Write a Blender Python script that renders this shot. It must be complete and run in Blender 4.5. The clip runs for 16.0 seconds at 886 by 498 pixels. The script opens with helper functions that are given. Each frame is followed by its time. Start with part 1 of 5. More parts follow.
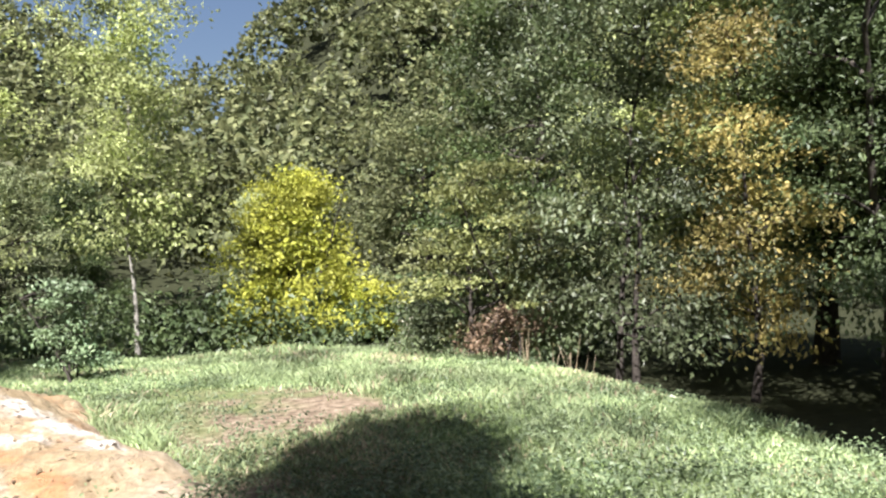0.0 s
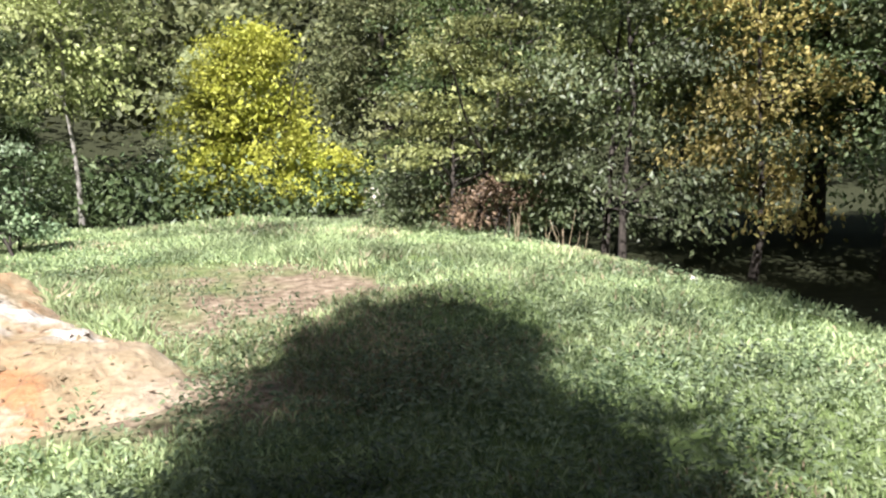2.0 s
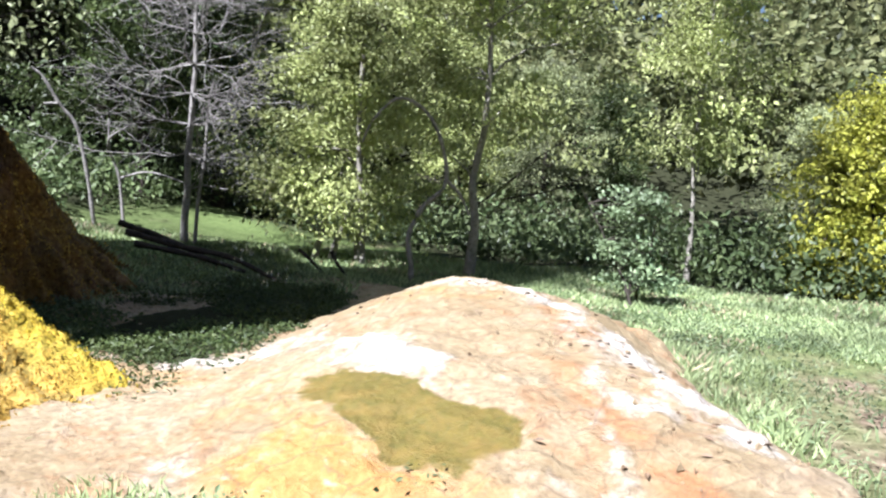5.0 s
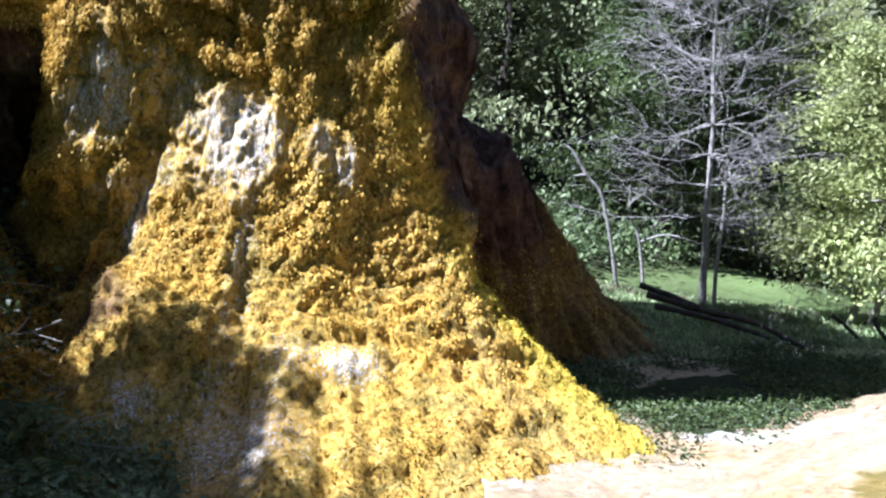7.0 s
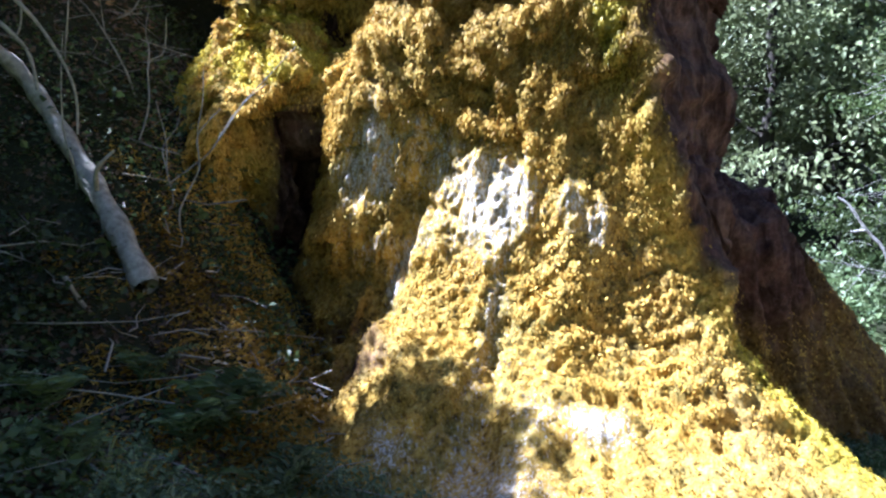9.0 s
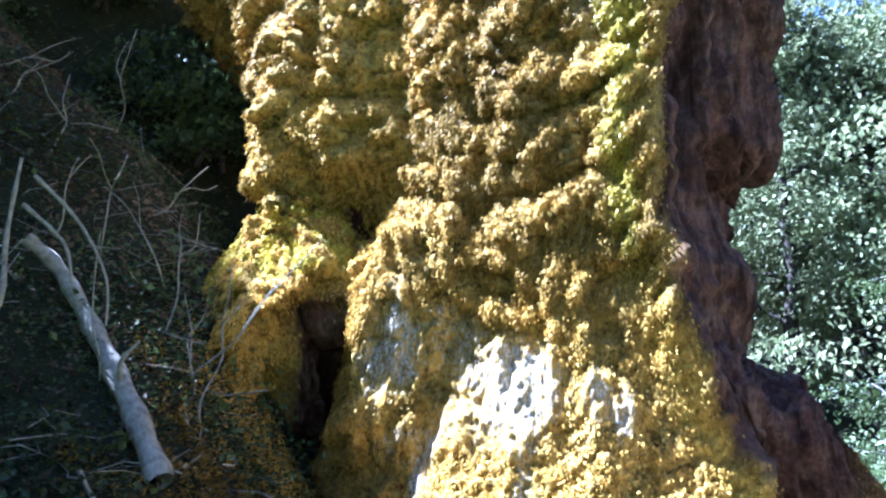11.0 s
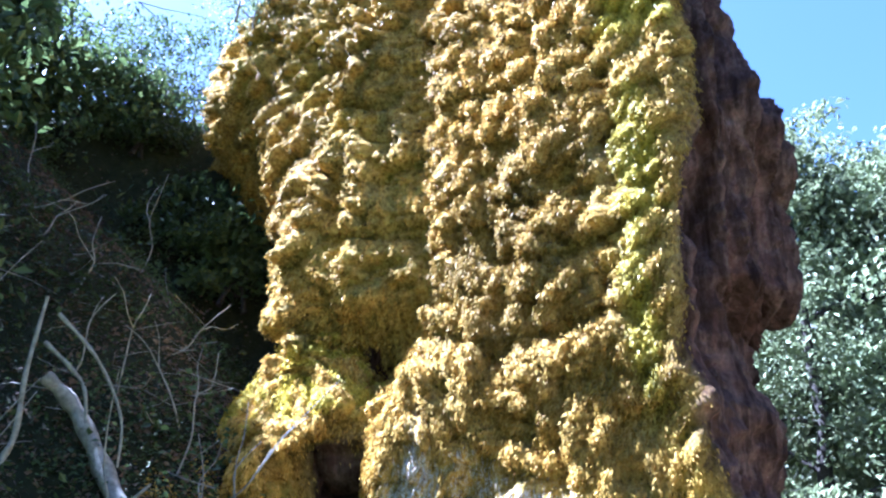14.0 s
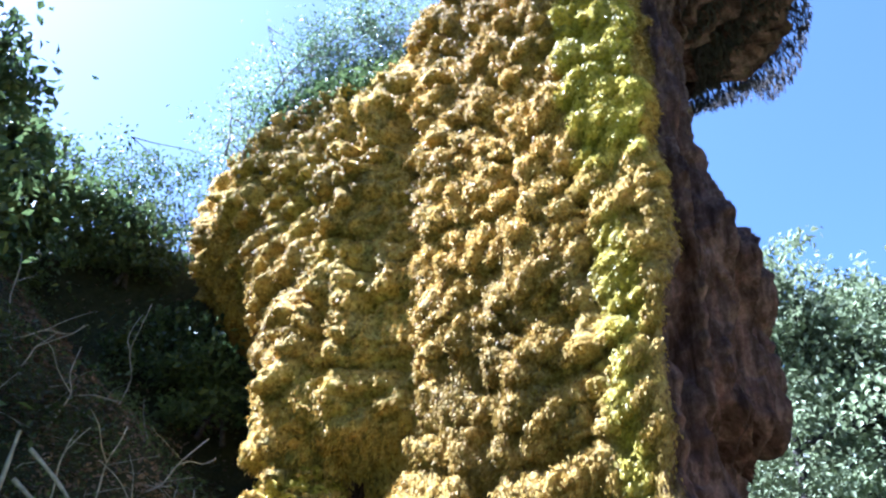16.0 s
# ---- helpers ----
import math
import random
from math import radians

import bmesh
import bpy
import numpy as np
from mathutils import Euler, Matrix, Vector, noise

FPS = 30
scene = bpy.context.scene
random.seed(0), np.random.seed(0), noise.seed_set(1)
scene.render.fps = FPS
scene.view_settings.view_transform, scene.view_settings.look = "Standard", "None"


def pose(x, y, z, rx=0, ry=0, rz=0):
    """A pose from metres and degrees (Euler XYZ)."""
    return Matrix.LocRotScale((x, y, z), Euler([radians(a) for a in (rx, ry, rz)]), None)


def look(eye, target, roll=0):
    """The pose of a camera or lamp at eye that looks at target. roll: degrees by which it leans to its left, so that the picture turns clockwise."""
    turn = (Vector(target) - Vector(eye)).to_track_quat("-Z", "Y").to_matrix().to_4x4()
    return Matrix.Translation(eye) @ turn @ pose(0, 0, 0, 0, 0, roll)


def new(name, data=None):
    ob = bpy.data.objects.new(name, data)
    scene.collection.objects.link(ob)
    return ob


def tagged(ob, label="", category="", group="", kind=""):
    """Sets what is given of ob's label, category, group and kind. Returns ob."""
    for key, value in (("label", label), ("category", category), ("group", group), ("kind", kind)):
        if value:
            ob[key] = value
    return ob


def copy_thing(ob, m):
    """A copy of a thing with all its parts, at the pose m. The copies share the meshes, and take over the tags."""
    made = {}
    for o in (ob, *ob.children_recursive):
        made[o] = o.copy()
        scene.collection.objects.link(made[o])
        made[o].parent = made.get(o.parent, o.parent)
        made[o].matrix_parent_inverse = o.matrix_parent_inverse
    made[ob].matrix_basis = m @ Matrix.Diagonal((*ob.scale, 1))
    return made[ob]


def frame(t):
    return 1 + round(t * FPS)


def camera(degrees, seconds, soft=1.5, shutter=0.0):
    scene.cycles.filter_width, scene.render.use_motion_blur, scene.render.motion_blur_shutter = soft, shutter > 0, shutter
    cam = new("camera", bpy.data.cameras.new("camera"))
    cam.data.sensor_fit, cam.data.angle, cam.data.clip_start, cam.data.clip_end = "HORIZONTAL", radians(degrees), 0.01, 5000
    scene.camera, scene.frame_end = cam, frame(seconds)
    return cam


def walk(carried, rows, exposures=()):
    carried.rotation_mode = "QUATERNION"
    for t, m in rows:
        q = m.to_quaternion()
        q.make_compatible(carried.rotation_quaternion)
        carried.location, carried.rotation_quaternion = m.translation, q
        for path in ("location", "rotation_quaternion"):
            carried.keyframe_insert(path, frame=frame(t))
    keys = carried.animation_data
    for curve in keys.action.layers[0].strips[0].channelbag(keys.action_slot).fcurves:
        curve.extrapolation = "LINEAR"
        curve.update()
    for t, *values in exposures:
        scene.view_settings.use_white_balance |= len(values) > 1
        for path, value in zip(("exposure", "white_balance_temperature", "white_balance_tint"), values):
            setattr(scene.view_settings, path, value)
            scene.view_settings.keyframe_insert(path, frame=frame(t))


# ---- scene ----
cam = camera(58, 16.0, soft=2.3)


def aim(x, y, z, yaw, pitch, roll):
    """A camera pose from its place, its turn to the left, its tilt up and its lean, in degrees."""
    a, b = radians(yaw), radians(pitch)
    way = Vector((-math.sin(a) * math.cos(b), math.cos(a) * math.cos(b), math.sin(b)))
    return look((x, y, z), Vector((x, y, z)) + way, roll)


PATH = [
    (0.0, aim(-0.000, 0.000, 1.600, 0.21, 0.39, -2.93)),
    (0.5, aim(-0.197, 0.174, 1.617, -0.20, -1.92, -1.25)),
    (1.0, aim(-0.373, 0.360, 1.620, -1.75, -6.80, -1.69)),
    (1.5, aim(-0.475, 0.614, 1.604, 2.03, -6.43, -5.94)),
    (2.0, aim(-0.630, 0.899, 1.578, -3.90, -9.07, -1.90)),
    (2.5, aim(-0.784, 1.094, 1.560, 6.78, -7.84, -6.21)),
    (3.0, aim(-0.916, 1.208, 1.572, 4.06, -11.15, 0.80)),
    (3.5, aim(-1.116, 1.427, 1.567, 13.29, -10.48, 2.16)),
    (3.7, aim(-1.169, 1.499, 1.567, 16.46, -10.56, 2.09)),
    (5.8, aim(-2.050, 1.880, 1.600, 47.17, -0.95, 2.65)),
    (6.0, aim(-2.050, 1.880, 1.600, 51.02, -0.40, 1.53)),
    (6.5, aim(-2.050, 1.880, 1.600, 61.10, -1.30, 1.45)),
    (7.0, aim(-2.050, 1.880, 1.600, 70.12, -2.88, 0.85)),
    (7.5, aim(-2.050, 1.880, 1.600, 80.73, -3.61, 0.27)),
    (8.0, aim(-2.050, 1.880, 1.600, 85.59, -2.49, 0.27)),
    (8.5, aim(-2.050, 1.880, 1.600, 87.25, -1.36, 0.57)),
    (9.0, aim(-2.050, 1.880, 1.600, 87.97, 1.12, 0.80)),
    (9.5, aim(-2.050, 1.880, 1.600, 88.11, 4.02, 0.70)),
    (10.0, aim(-2.050, 1.880, 1.600, 88.35, 8.37, 0.44)),
    (12.5, aim(-2.050, 1.880, 1.600, 92.07, 19.18, 1.87)),
    (13.0, aim(-2.050, 1.880, 1.600, 92.20, 20.83, 2.16)),
    (13.5, aim(-2.050, 1.880, 1.600, 91.74, 22.53, 2.01)),
    (14.0, aim(-2.050, 1.880, 1.600, 91.38, 24.56, 1.47)),
    (14.5, aim(-2.050, 1.880, 1.600, 91.18, 27.34, 1.20)),
    (15.0, aim(-2.050, 1.880, 1.600, 90.91, 29.57, 1.02)),
    (15.5, aim(-2.050, 1.880, 1.600, 90.43, 31.87, 0.70)),
    (16.0, aim(-2.050, 1.880, 1.600, 90.33, 33.76, 0.68)),
]
EXPOSURES = [(0.0, 1.9, 6000, 16), (3.5, 1.8, 6000, 16), (6.0, 2.0, 5200, 18), (8.0, 2.35, 5000, 20), (10.2, 3.25, 4400, 21), (12.5, 3.55, 4250, 25), (14.0, 3.55, 4300, 25), (16.0, 3.3, 4450, 20)]
walk(cam, PATH, EXPOSURES)

# ---- world, sun ----
SUN_YAW, SUN_UP = 172.0, 55.0
sun_way = Vector((-math.sin(radians(SUN_YAW)) * math.cos(radians(SUN_UP)), math.cos(radians(SUN_YAW)) * math.cos(radians(SUN_UP)), math.sin(radians(SUN_UP))))
world = bpy.data.worlds.new("world")
scene.world = world
world.use_nodes = True
nt = world.node_tree
sky = nt.nodes.new("ShaderNodeTexSky")
sky.sky_type = "NISHITA"
sky.sun_disc = False
sky.sun_elevation = radians(SUN_UP)
sky.sun_rotation = math.atan2(sun_way.x, sun_way.y)
sky.air_density, sky.dust_density, sky.ozone_density = 1.2, 2.5, 1.0
nt.links.new(sky.outputs[0], nt.nodes["Background"].inputs[0])
nt.nodes["Background"].inputs[1].default_value = 0.029
sun_data = bpy.data.lights.new("sun", "SUN")
sun_data.energy, sun_data.angle, sun_data.color = 5.0, radians(0.55), (1.0, 0.95, 0.86)
sun = new("sun", sun_data)
sun.matrix_world = look(sun_way * 60, (0, 0, 0))

# ---- materials ----
def material(name, rough=0.8, spec=0.3):
    m = bpy.data.materials.new(name)
    m.use_nodes = True
    b = m.node_tree.nodes["Principled BSDF"]
    b.inputs["Roughness"].default_value = rough
    b.inputs["Specular IOR Level"].default_value = spec
    return m, m.node_tree, b


def ramp_node(t, fac, stops):
    r = t.nodes.new("ShaderNodeValToRGB")
    els = r.color_ramp.elements
    while len(els) < len(stops):
        els.new(0.5)
    for e, (p, c) in zip(els, stops):
        e.position, e.color = p, (*c, 1)
    t.links.new(fac, r.inputs[0])
    return r.outputs[0]


def noise_node(t, scale, detail=4.0, rough=0.6, coord=None, distort=0.0):
    n = t.nodes.new("ShaderNodeTexNoise")
    n.inputs["Scale"].default_value = scale
    n.inputs["Detail"].default_value = detail
    n.inputs["Roughness"].default_value = rough
    n.inputs["Distortion"].default_value = distort
    if coord is None:
        g = t.nodes.new("ShaderNodeNewGeometry")
        coord = g.outputs["Position"]
    t.links.new(coord, n.inputs["Vector"])
    return n.outputs[0]


def mix_node(t, fac, a, b, mode="MIX"):
    n = t.nodes.new("ShaderNodeMix")
    n.data_type, n.blend_type = "RGBA", mode
    if isinstance(fac, float):
        n.inputs[0].default_value = fac
    else:
        t.links.new(fac, n.inputs[0])
    for i, c in ((6, a), (7, b)):
        if isinstance(c, tuple):
            n.inputs[i].default_value = (*c, 1)
        else:
            t.links.new(c, n.inputs[i])
    return n.outputs[2]


def bump_node(t, b, height, strength, distance):
    n = t.nodes.new("ShaderNodeBump")
    n.inputs["Strength"].default_value = strength
    n.inputs["Distance"].default_value = distance
    t.links.new(height, n.inputs["Height"])
    t.links.new(n.outputs[0], b.inputs["Normal"])


def attr_node(t, name):
    n = t.nodes.new("ShaderNodeAttribute")
    n.attribute_name = name
    return n.outputs["Fac"]


def half_node(t, value):
    n = t.nodes.new("ShaderNodeMath")
    n.operation = "MULTIPLY"
    n.inputs[1].default_value = 0.5
    t.links.new(value, n.inputs[0])
    return n.outputs[0]


def leaf_material(name, stops, shine=0.35, through_share=0.35):
    """Leaves that differ one from another and let some light through."""
    m, t, b = material(name, 0.5, shine)
    g = t.nodes.new("ShaderNodeNewGeometry")
    col = ramp_node(t, g.outputs["Random Per Island"], stops)
    big = noise_node(t, 0.9, 2.0)
    col = mix_node(t, ramp_node(t, big, [(0.35, (0, 0, 0)), (0.7, (0.55, 0.55, 0.55))]), col, stops[-1][1])
    t.links.new(col, b.inputs["Base Color"])
    # Broad dark-to-bright noise imitates shaded and lit boughs in the leaf colour.
    bough_shade = noise_node(t, 0.55, 3.0, 0.6)
    col = mix_node(t, 1.0, col, ramp_node(t, bough_shade, [(0.34, (0.42, 0.42, 0.42)), (0.62, (1.4, 1.4, 1.4))]), "MULTIPLY")
    t.links.new(col, b.inputs["Base Color"])
    tr = t.nodes.new("ShaderNodeBsdfTranslucent")
    t.links.new(col, tr.inputs["Color"])
    mx = t.nodes.new("ShaderNodeMixShader")
    mx.inputs[0].default_value = through_share
    t.links.new(b.outputs[0], mx.inputs[1])
    t.links.new(tr.outputs[0], mx.inputs[2])
    t.links.new(mx.outputs[0], t.nodes["Material Output"].inputs["Surface"])
    return m


def bark_material(name, dark, light, scale=14.0):
    m, t, b = material(name, 0.9, 0.15)
    n = noise_node(t, scale, 6.0, 0.7)
    t.links.new(ramp_node(t, n, [(0.3, dark), (0.68, light)]), b.inputs["Base Color"])
    bump_node(t, b, n, 0.7, 0.02)
    return m


LEAF_GREEN = leaf_material("leaf_green", [(0.0, (0.042, 0.07, 0.026)), (0.5, (0.074, 0.106, 0.041)), (1.0, (0.132, 0.168, 0.072))])
LEAF_DARK = leaf_material("leaf_dark", [(0.0, (0.028, 0.05, 0.017)), (0.6, (0.056, 0.084, 0.025)), (1.0, (0.098, 0.126, 0.042))])
LEAF_SILVER = leaf_material("leaf_silver", [(0.0, (0.05, 0.075, 0.028)), (0.6, (0.09, 0.115, 0.05)), (1.0, (0.15, 0.17, 0.085))], 0.5)
LEAF_YELLOW = leaf_material("leaf_yellow", [(0.0, (0.19, 0.23, 0.03)), (0.5, (0.345, 0.365, 0.05)), (1.0, (0.48, 0.475, 0.085))], 0.3, 0.4)
LEAF_OCHRE = leaf_material("leaf_ochre", [(0.0, (0.1, 0.11, 0.035)), (0.5, (0.27, 0.235, 0.07)), (1.0, (0.42, 0.34, 0.12))], 0.35, 0.4)
LEAF_LIME = leaf_material("leaf_lime", [(0.0, (0.17, 0.21, 0.07)), (0.5, (0.32, 0.36, 0.13)), (1.0, (0.46, 0.5, 0.22))], 0.3, 0.4)
LEAF_BLUE = leaf_material("leaf_bluish", [(0.0, (0.08, 0.13, 0.065)), (0.5, (0.15, 0.21, 0.11)), (1.0, (0.24, 0.3, 0.17))], 0.4)
LEAF_SPRAY = leaf_material("leaf_spray", [(0.0, (0.07, 0.085, 0.028)), (0.5, (0.15, 0.165, 0.055)), (1.0, (0.26, 0.27, 0.1))], 0.4)
LEAF_HILL = leaf_material("leaf_hill", [(0.0, (0.05, 0.066, 0.028)), (0.5, (0.11, 0.127, 0.055)), (1.0, (0.19, 0.197, 0.088))], 0.2)
GRASS = leaf_material("grass_blades", [(0.0, (0.085, 0.125, 0.055)), (0.5, (0.205, 0.275, 0.13)), (1.0, (0.42, 0.49, 0.25))], 0.35, 0.35)
WEED = leaf_material("weed_leaves", [(0.0, (0.06, 0.095, 0.045)), (0.6, (0.125, 0.175, 0.085)), (1.0, (0.25, 0.3, 0.16))], 0.4, 0.35)
STRAW = leaf_material("dry_stalk", [(0.0, (0.18, 0.13, 0.08)), (0.6, (0.3, 0.235, 0.15)), (1.0, (0.45, 0.38, 0.26))], 0.2, 0.2)
RUSSET = leaf_material("dead_leaves", [(0.0, (0.07, 0.05, 0.035)), (0.6, (0.12, 0.08, 0.05)), (1.0, (0.2, 0.14, 0.09))], 0.2, 0.2)
LEAF_WOOD = leaf_material("leaf_wood", [(0.0, (0.09, 0.115, 0.055)), (0.5, (0.19, 0.22, 0.105)), (1.0, (0.32, 0.35, 0.18))], 0.25)
BARK_GREY = bark_material("bark_grey", (0.13, 0.12, 0.1), (0.36, 0.34, 0.3))
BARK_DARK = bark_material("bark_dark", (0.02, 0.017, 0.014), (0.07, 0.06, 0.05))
BARK_PALE = bark_material("bark_pale", (0.14, 0.13, 0.12), (0.32, 0.305, 0.29))


def ground_material():
    m, t, b = material("meadow_soil", 0.95, 0.1)
    fine, big = noise_node(t, 9.0, 8.0, 0.7), noise_node(t, 0.45, 4.0, 0.6)
    soil = ramp_node(t, fine, [(0.32, (0.07, 0.05, 0.034)), (0.5, (0.17, 0.13, 0.09)), (0.68, (0.32, 0.26, 0.19))])
    turf = ramp_node(t, fine, [(0.3, (0.05, 0.075, 0.022)), (0.7, (0.15, 0.2, 0.07))])
    # Litter floor, dark enough to stand for shade under trees and beside the rock.
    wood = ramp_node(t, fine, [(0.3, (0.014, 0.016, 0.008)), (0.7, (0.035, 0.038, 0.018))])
    col = mix_node(t, ramp_node(t, big, [(0.6, (0, 0, 0)), (0.7, (0.8, 0.8, 0.8))]), turf, soil)
    col = mix_node(t, attr_node(t, "bare"), col, soil)
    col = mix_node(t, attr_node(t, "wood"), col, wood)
    t.links.new(col, b.inputs["Base Color"])
    bump_node(t, b, fine, 0.8, 0.05)
    return m


def mound_material():
    """Lime sinter: cream crust, ochre and rust stains, olive algae in the wet hollow."""
    m, t, b = material("lime_sinter", 0.55, 0.4)
    fine, mid, big = noise_node(t, 16.0, 8.0, 0.7), noise_node(t, 1.7, 5.0, 0.65, None, 1.2), noise_node(t, 0.6, 3.0, 0.5, None, 0.8)
    cream = ramp_node(t, fine, [(0.3, (0.18, 0.13, 0.085)), (0.5, (0.3, 0.24, 0.15)), (0.7, (0.43, 0.375, 0.26))])
    rust = ramp_node(t, fine, [(0.3, (0.2, 0.095, 0.04)), (0.65, (0.36, 0.19, 0.085))])
    tan = ramp_node(t, fine, [(0.3, (0.16, 0.11, 0.055)), (0.7, (0.32, 0.245, 0.14))])
    ochre = ramp_node(t, fine, [(0.3, (0.24, 0.12, 0.03)), (0.65, (0.42, 0.25, 0.08))])
    col = mix_node(t, ramp_node(t, big, [(0.4, (0, 0, 0)), (0.54, (0.85, 0.85, 0.85))]), cream, tan)
    col = mix_node(t, ramp_node(t, mid, [(0.54, (0, 0, 0)), (0.64, (0.5, 0.5, 0.5))]), col, rust)
    torn = noise_node(t, 7.0, 6.0, 0.7, None, 0.6)

    def ragged(name, low, high):
        n = t.nodes.new("ShaderNodeMath")
        n.operation = "MULTIPLY_ADD"
        t.links.new(torn, n.inputs[0])
        n.inputs[1].default_value = 0.65
        t.links.new(half_node(t, attr_node(t, name)), n.inputs[2])
        return ramp_node(t, n.outputs[0], [(low / 2, (0, 0, 0)), (high / 2, (1, 1, 1))])

    col = mix_node(t, ragged("ochre", 0.8, 1.3), col, ochre)
    col = mix_node(t, ragged("rust", 0.85, 1.5), col, rust)
    crust = ramp_node(t, fine, [(0.34, (0.2, 0.17, 0.14)), (0.48, (0.42, 0.39, 0.35)), (0.62, (0.62, 0.6, 0.56))])
    col = mix_node(t, ragged("crust", 0.78, 1.4), col, crust)
    crack = t.nodes.new("ShaderNodeTexVoronoi")
    crack.feature = "DISTANCE_TO_EDGE"
    crack.inputs["Scale"].default_value = 3.2
    spot = t.nodes.new("ShaderNodeNewGeometry")
    t.links.new(mix_node(t, 0.12, spot.outputs["Position"], torn, "ADD"), crack.inputs["Vector"])
    col = mix_node(t, ramp_node(t, crack.outputs["Distance"], [(0.0, (0.55, 0.55, 0.55)), (0.03, (0, 0, 0))]), col, (0.12, 0.08, 0.05))
    wet = attr_node(t, "wet")
    algae = mix_node(t, ramp_node(t, torn, [(0.4, (0, 0, 0)), (0.65, (0.7, 0.7, 0.7))]), ramp_node(t, fine, [(0.3, (0.07, 0.06, 0.009)), (0.7, (0.14, 0.115, 0.02))]), (0.2, 0.13, 0.03))
    edge = t.nodes.new("ShaderNodeMath")
    edge.operation = "MULTIPLY_ADD"
    t.links.new(mid, edge.inputs[0])
    edge.inputs[1].default_value = 0.7
    t.links.new(wet, edge.inputs[2])
    wetmask = ramp_node(t, edge.outputs[0], [(0.8, (0, 0, 0)), (0.86, (1, 1, 1))])
    col = mix_node(t, wetmask, col, algae)
    dirt = attr_node(t, "dirt")
    col = mix_node(t, dirt, col, ramp_node(t, fine, [(0.3, (0.22, 0.175, 0.13)), (0.7, (0.5, 0.43, 0.35))]))
    t.links.new(col, b.inputs["Base Color"])
    bump_node(t, b, mix_node(t, 0.4, fine, mid), 0.9, 0.06)
    return m


def tufa_material():
    """Tufa rock: golden and green moss, white lime crust and bare red-brown rock by the mesh's own masks."""
    m, t, b = material("mossy_tufa", 0.92, 0.15)
    fine, mid, big = noise_node(t, 17.0, 8.0, 0.8), noise_node(t, 3.2, 5.0, 0.6), noise_node(t, 0.7, 3.0, 0.5)
    # The dark low stops of the moss also stand for shaded gaps between tufts.
    gold = ramp_node(t, fine, [(0.38, (0.06, 0.028, 0.006)), (0.48, (0.39, 0.235, 0.03)), (0.66, (0.61, 0.42, 0.1))])
    olive = ramp_node(t, fine, [(0.36, (0.04, 0.032, 0.009)), (0.5, (0.19, 0.145, 0.035)), (0.66, (0.4, 0.31, 0.09))])
    tan = ramp_node(t, fine, [(0.36, (0.09, 0.052, 0.022)), (0.5, (0.33, 0.22, 0.085)), (0.66, (0.54, 0.42, 0.22))])
    green = ramp_node(t, fine, [(0.36, (0.08, 0.075, 0.01)), (0.5, (0.4, 0.32, 0.022)), (0.66, (0.62, 0.5, 0.06))])
    rock = ramp_node(t, mix_node(t, 0.5, fine, mid), [(0.3, (0.022, 0.012, 0.009)), (0.48, (0.07, 0.039, 0.03)), (0.66, (0.17, 0.115, 0.095))])
    place = t.nodes.new("ShaderNodeNewGeometry")
    long = t.nodes.new("ShaderNodeMapping")
    long.inputs["Scale"].default_value = (1.0, 1.0, 0.12)
    t.links.new(place.outputs["Position"], long.inputs["Vector"])
    rib = noise_node(t, 8.0, 6.0, 0.7, long.outputs[0], 0.4)
    rock = mix_node(t, 1.0, rock, ramp_node(t, rib, [(0.36, (0.3, 0.24, 0.22)), (0.52, (1.0, 0.95, 0.9)), (0.66, (1.7, 1.5, 1.4))]), "MULTIPLY")
    white = ramp_node(t, noise_node(t, 42.0, 6.0, 0.8), [(0.38, (0.12, 0.095, 0.07)), (0.5, (0.46, 0.43, 0.39)), (0.62, (0.74, 0.72, 0.7))])
    col = mix_node(t, ramp_node(t, mid, [(0.4, (0, 0, 0)), (0.62, (0.9, 0.9, 0.9))]), gold, olive)
    col = mix_node(t, ramp_node(t, big, [(0.45, (0, 0, 0)), (0.65, (0.35, 0.35, 0.35))]), col, tan)
    col = mix_node(t, attr_node(t, "lush"), col, green)
    col = mix_node(t, attr_node(t, "rock"), col, rock)
    lime = t.nodes.new("ShaderNodeMath")
    lime.operation = "MULTIPLY_ADD"
    geo = t.nodes.new("ShaderNodeNewGeometry")
    mapping = t.nodes.new("ShaderNodeMapping")
    mapping.inputs["Scale"].default_value = (1.0, 1.0, 0.3)
    t.links.new(geo.outputs["Position"], mapping.inputs["Vector"])
    t.links.new(noise_node(t, 40.0, 8.0, 0.85, mapping.outputs[0]), lime.inputs[0])
    lime.inputs[1].default_value = 1.0
    t.links.new(half_node(t, attr_node(t, "lime")), lime.inputs[2])
    col = mix_node(t, ramp_node(t, lime.outputs[0], [(0.66, (0, 0, 0)), (0.7, (1, 1, 1))]), col, white)
    t.links.new(col, b.inputs["Base Color"])
    bump_node(t, b, mix_node(t, 0.35, mix_node(t, 0.6, fine, mid), rib), 0.9, 0.07)
    return m


def slope_material():
    m, t, b = material("slope_litter", 0.95, 0.1)
    fine, mid = noise_node(t, 12.0, 8.0, 0.7), noise_node(t, 1.1, 4.0, 0.6)
    soil = ramp_node(t, fine, [(0.3, (0.05, 0.035, 0.025)), (0.7, (0.2, 0.15, 0.11))])
    herb = ramp_node(t, fine, [(0.3, (0.03, 0.045, 0.015)), (0.7, (0.1, 0.13, 0.04))])
    t.links.new(mix_node(t, ramp_node(t, mid, [(0.42, (0, 0, 0)), (0.6, (1, 1, 1))]), soil, herb), b.inputs["Base Color"])
    bump_node(t, b, fine, 0.9, 0.08)
    return m


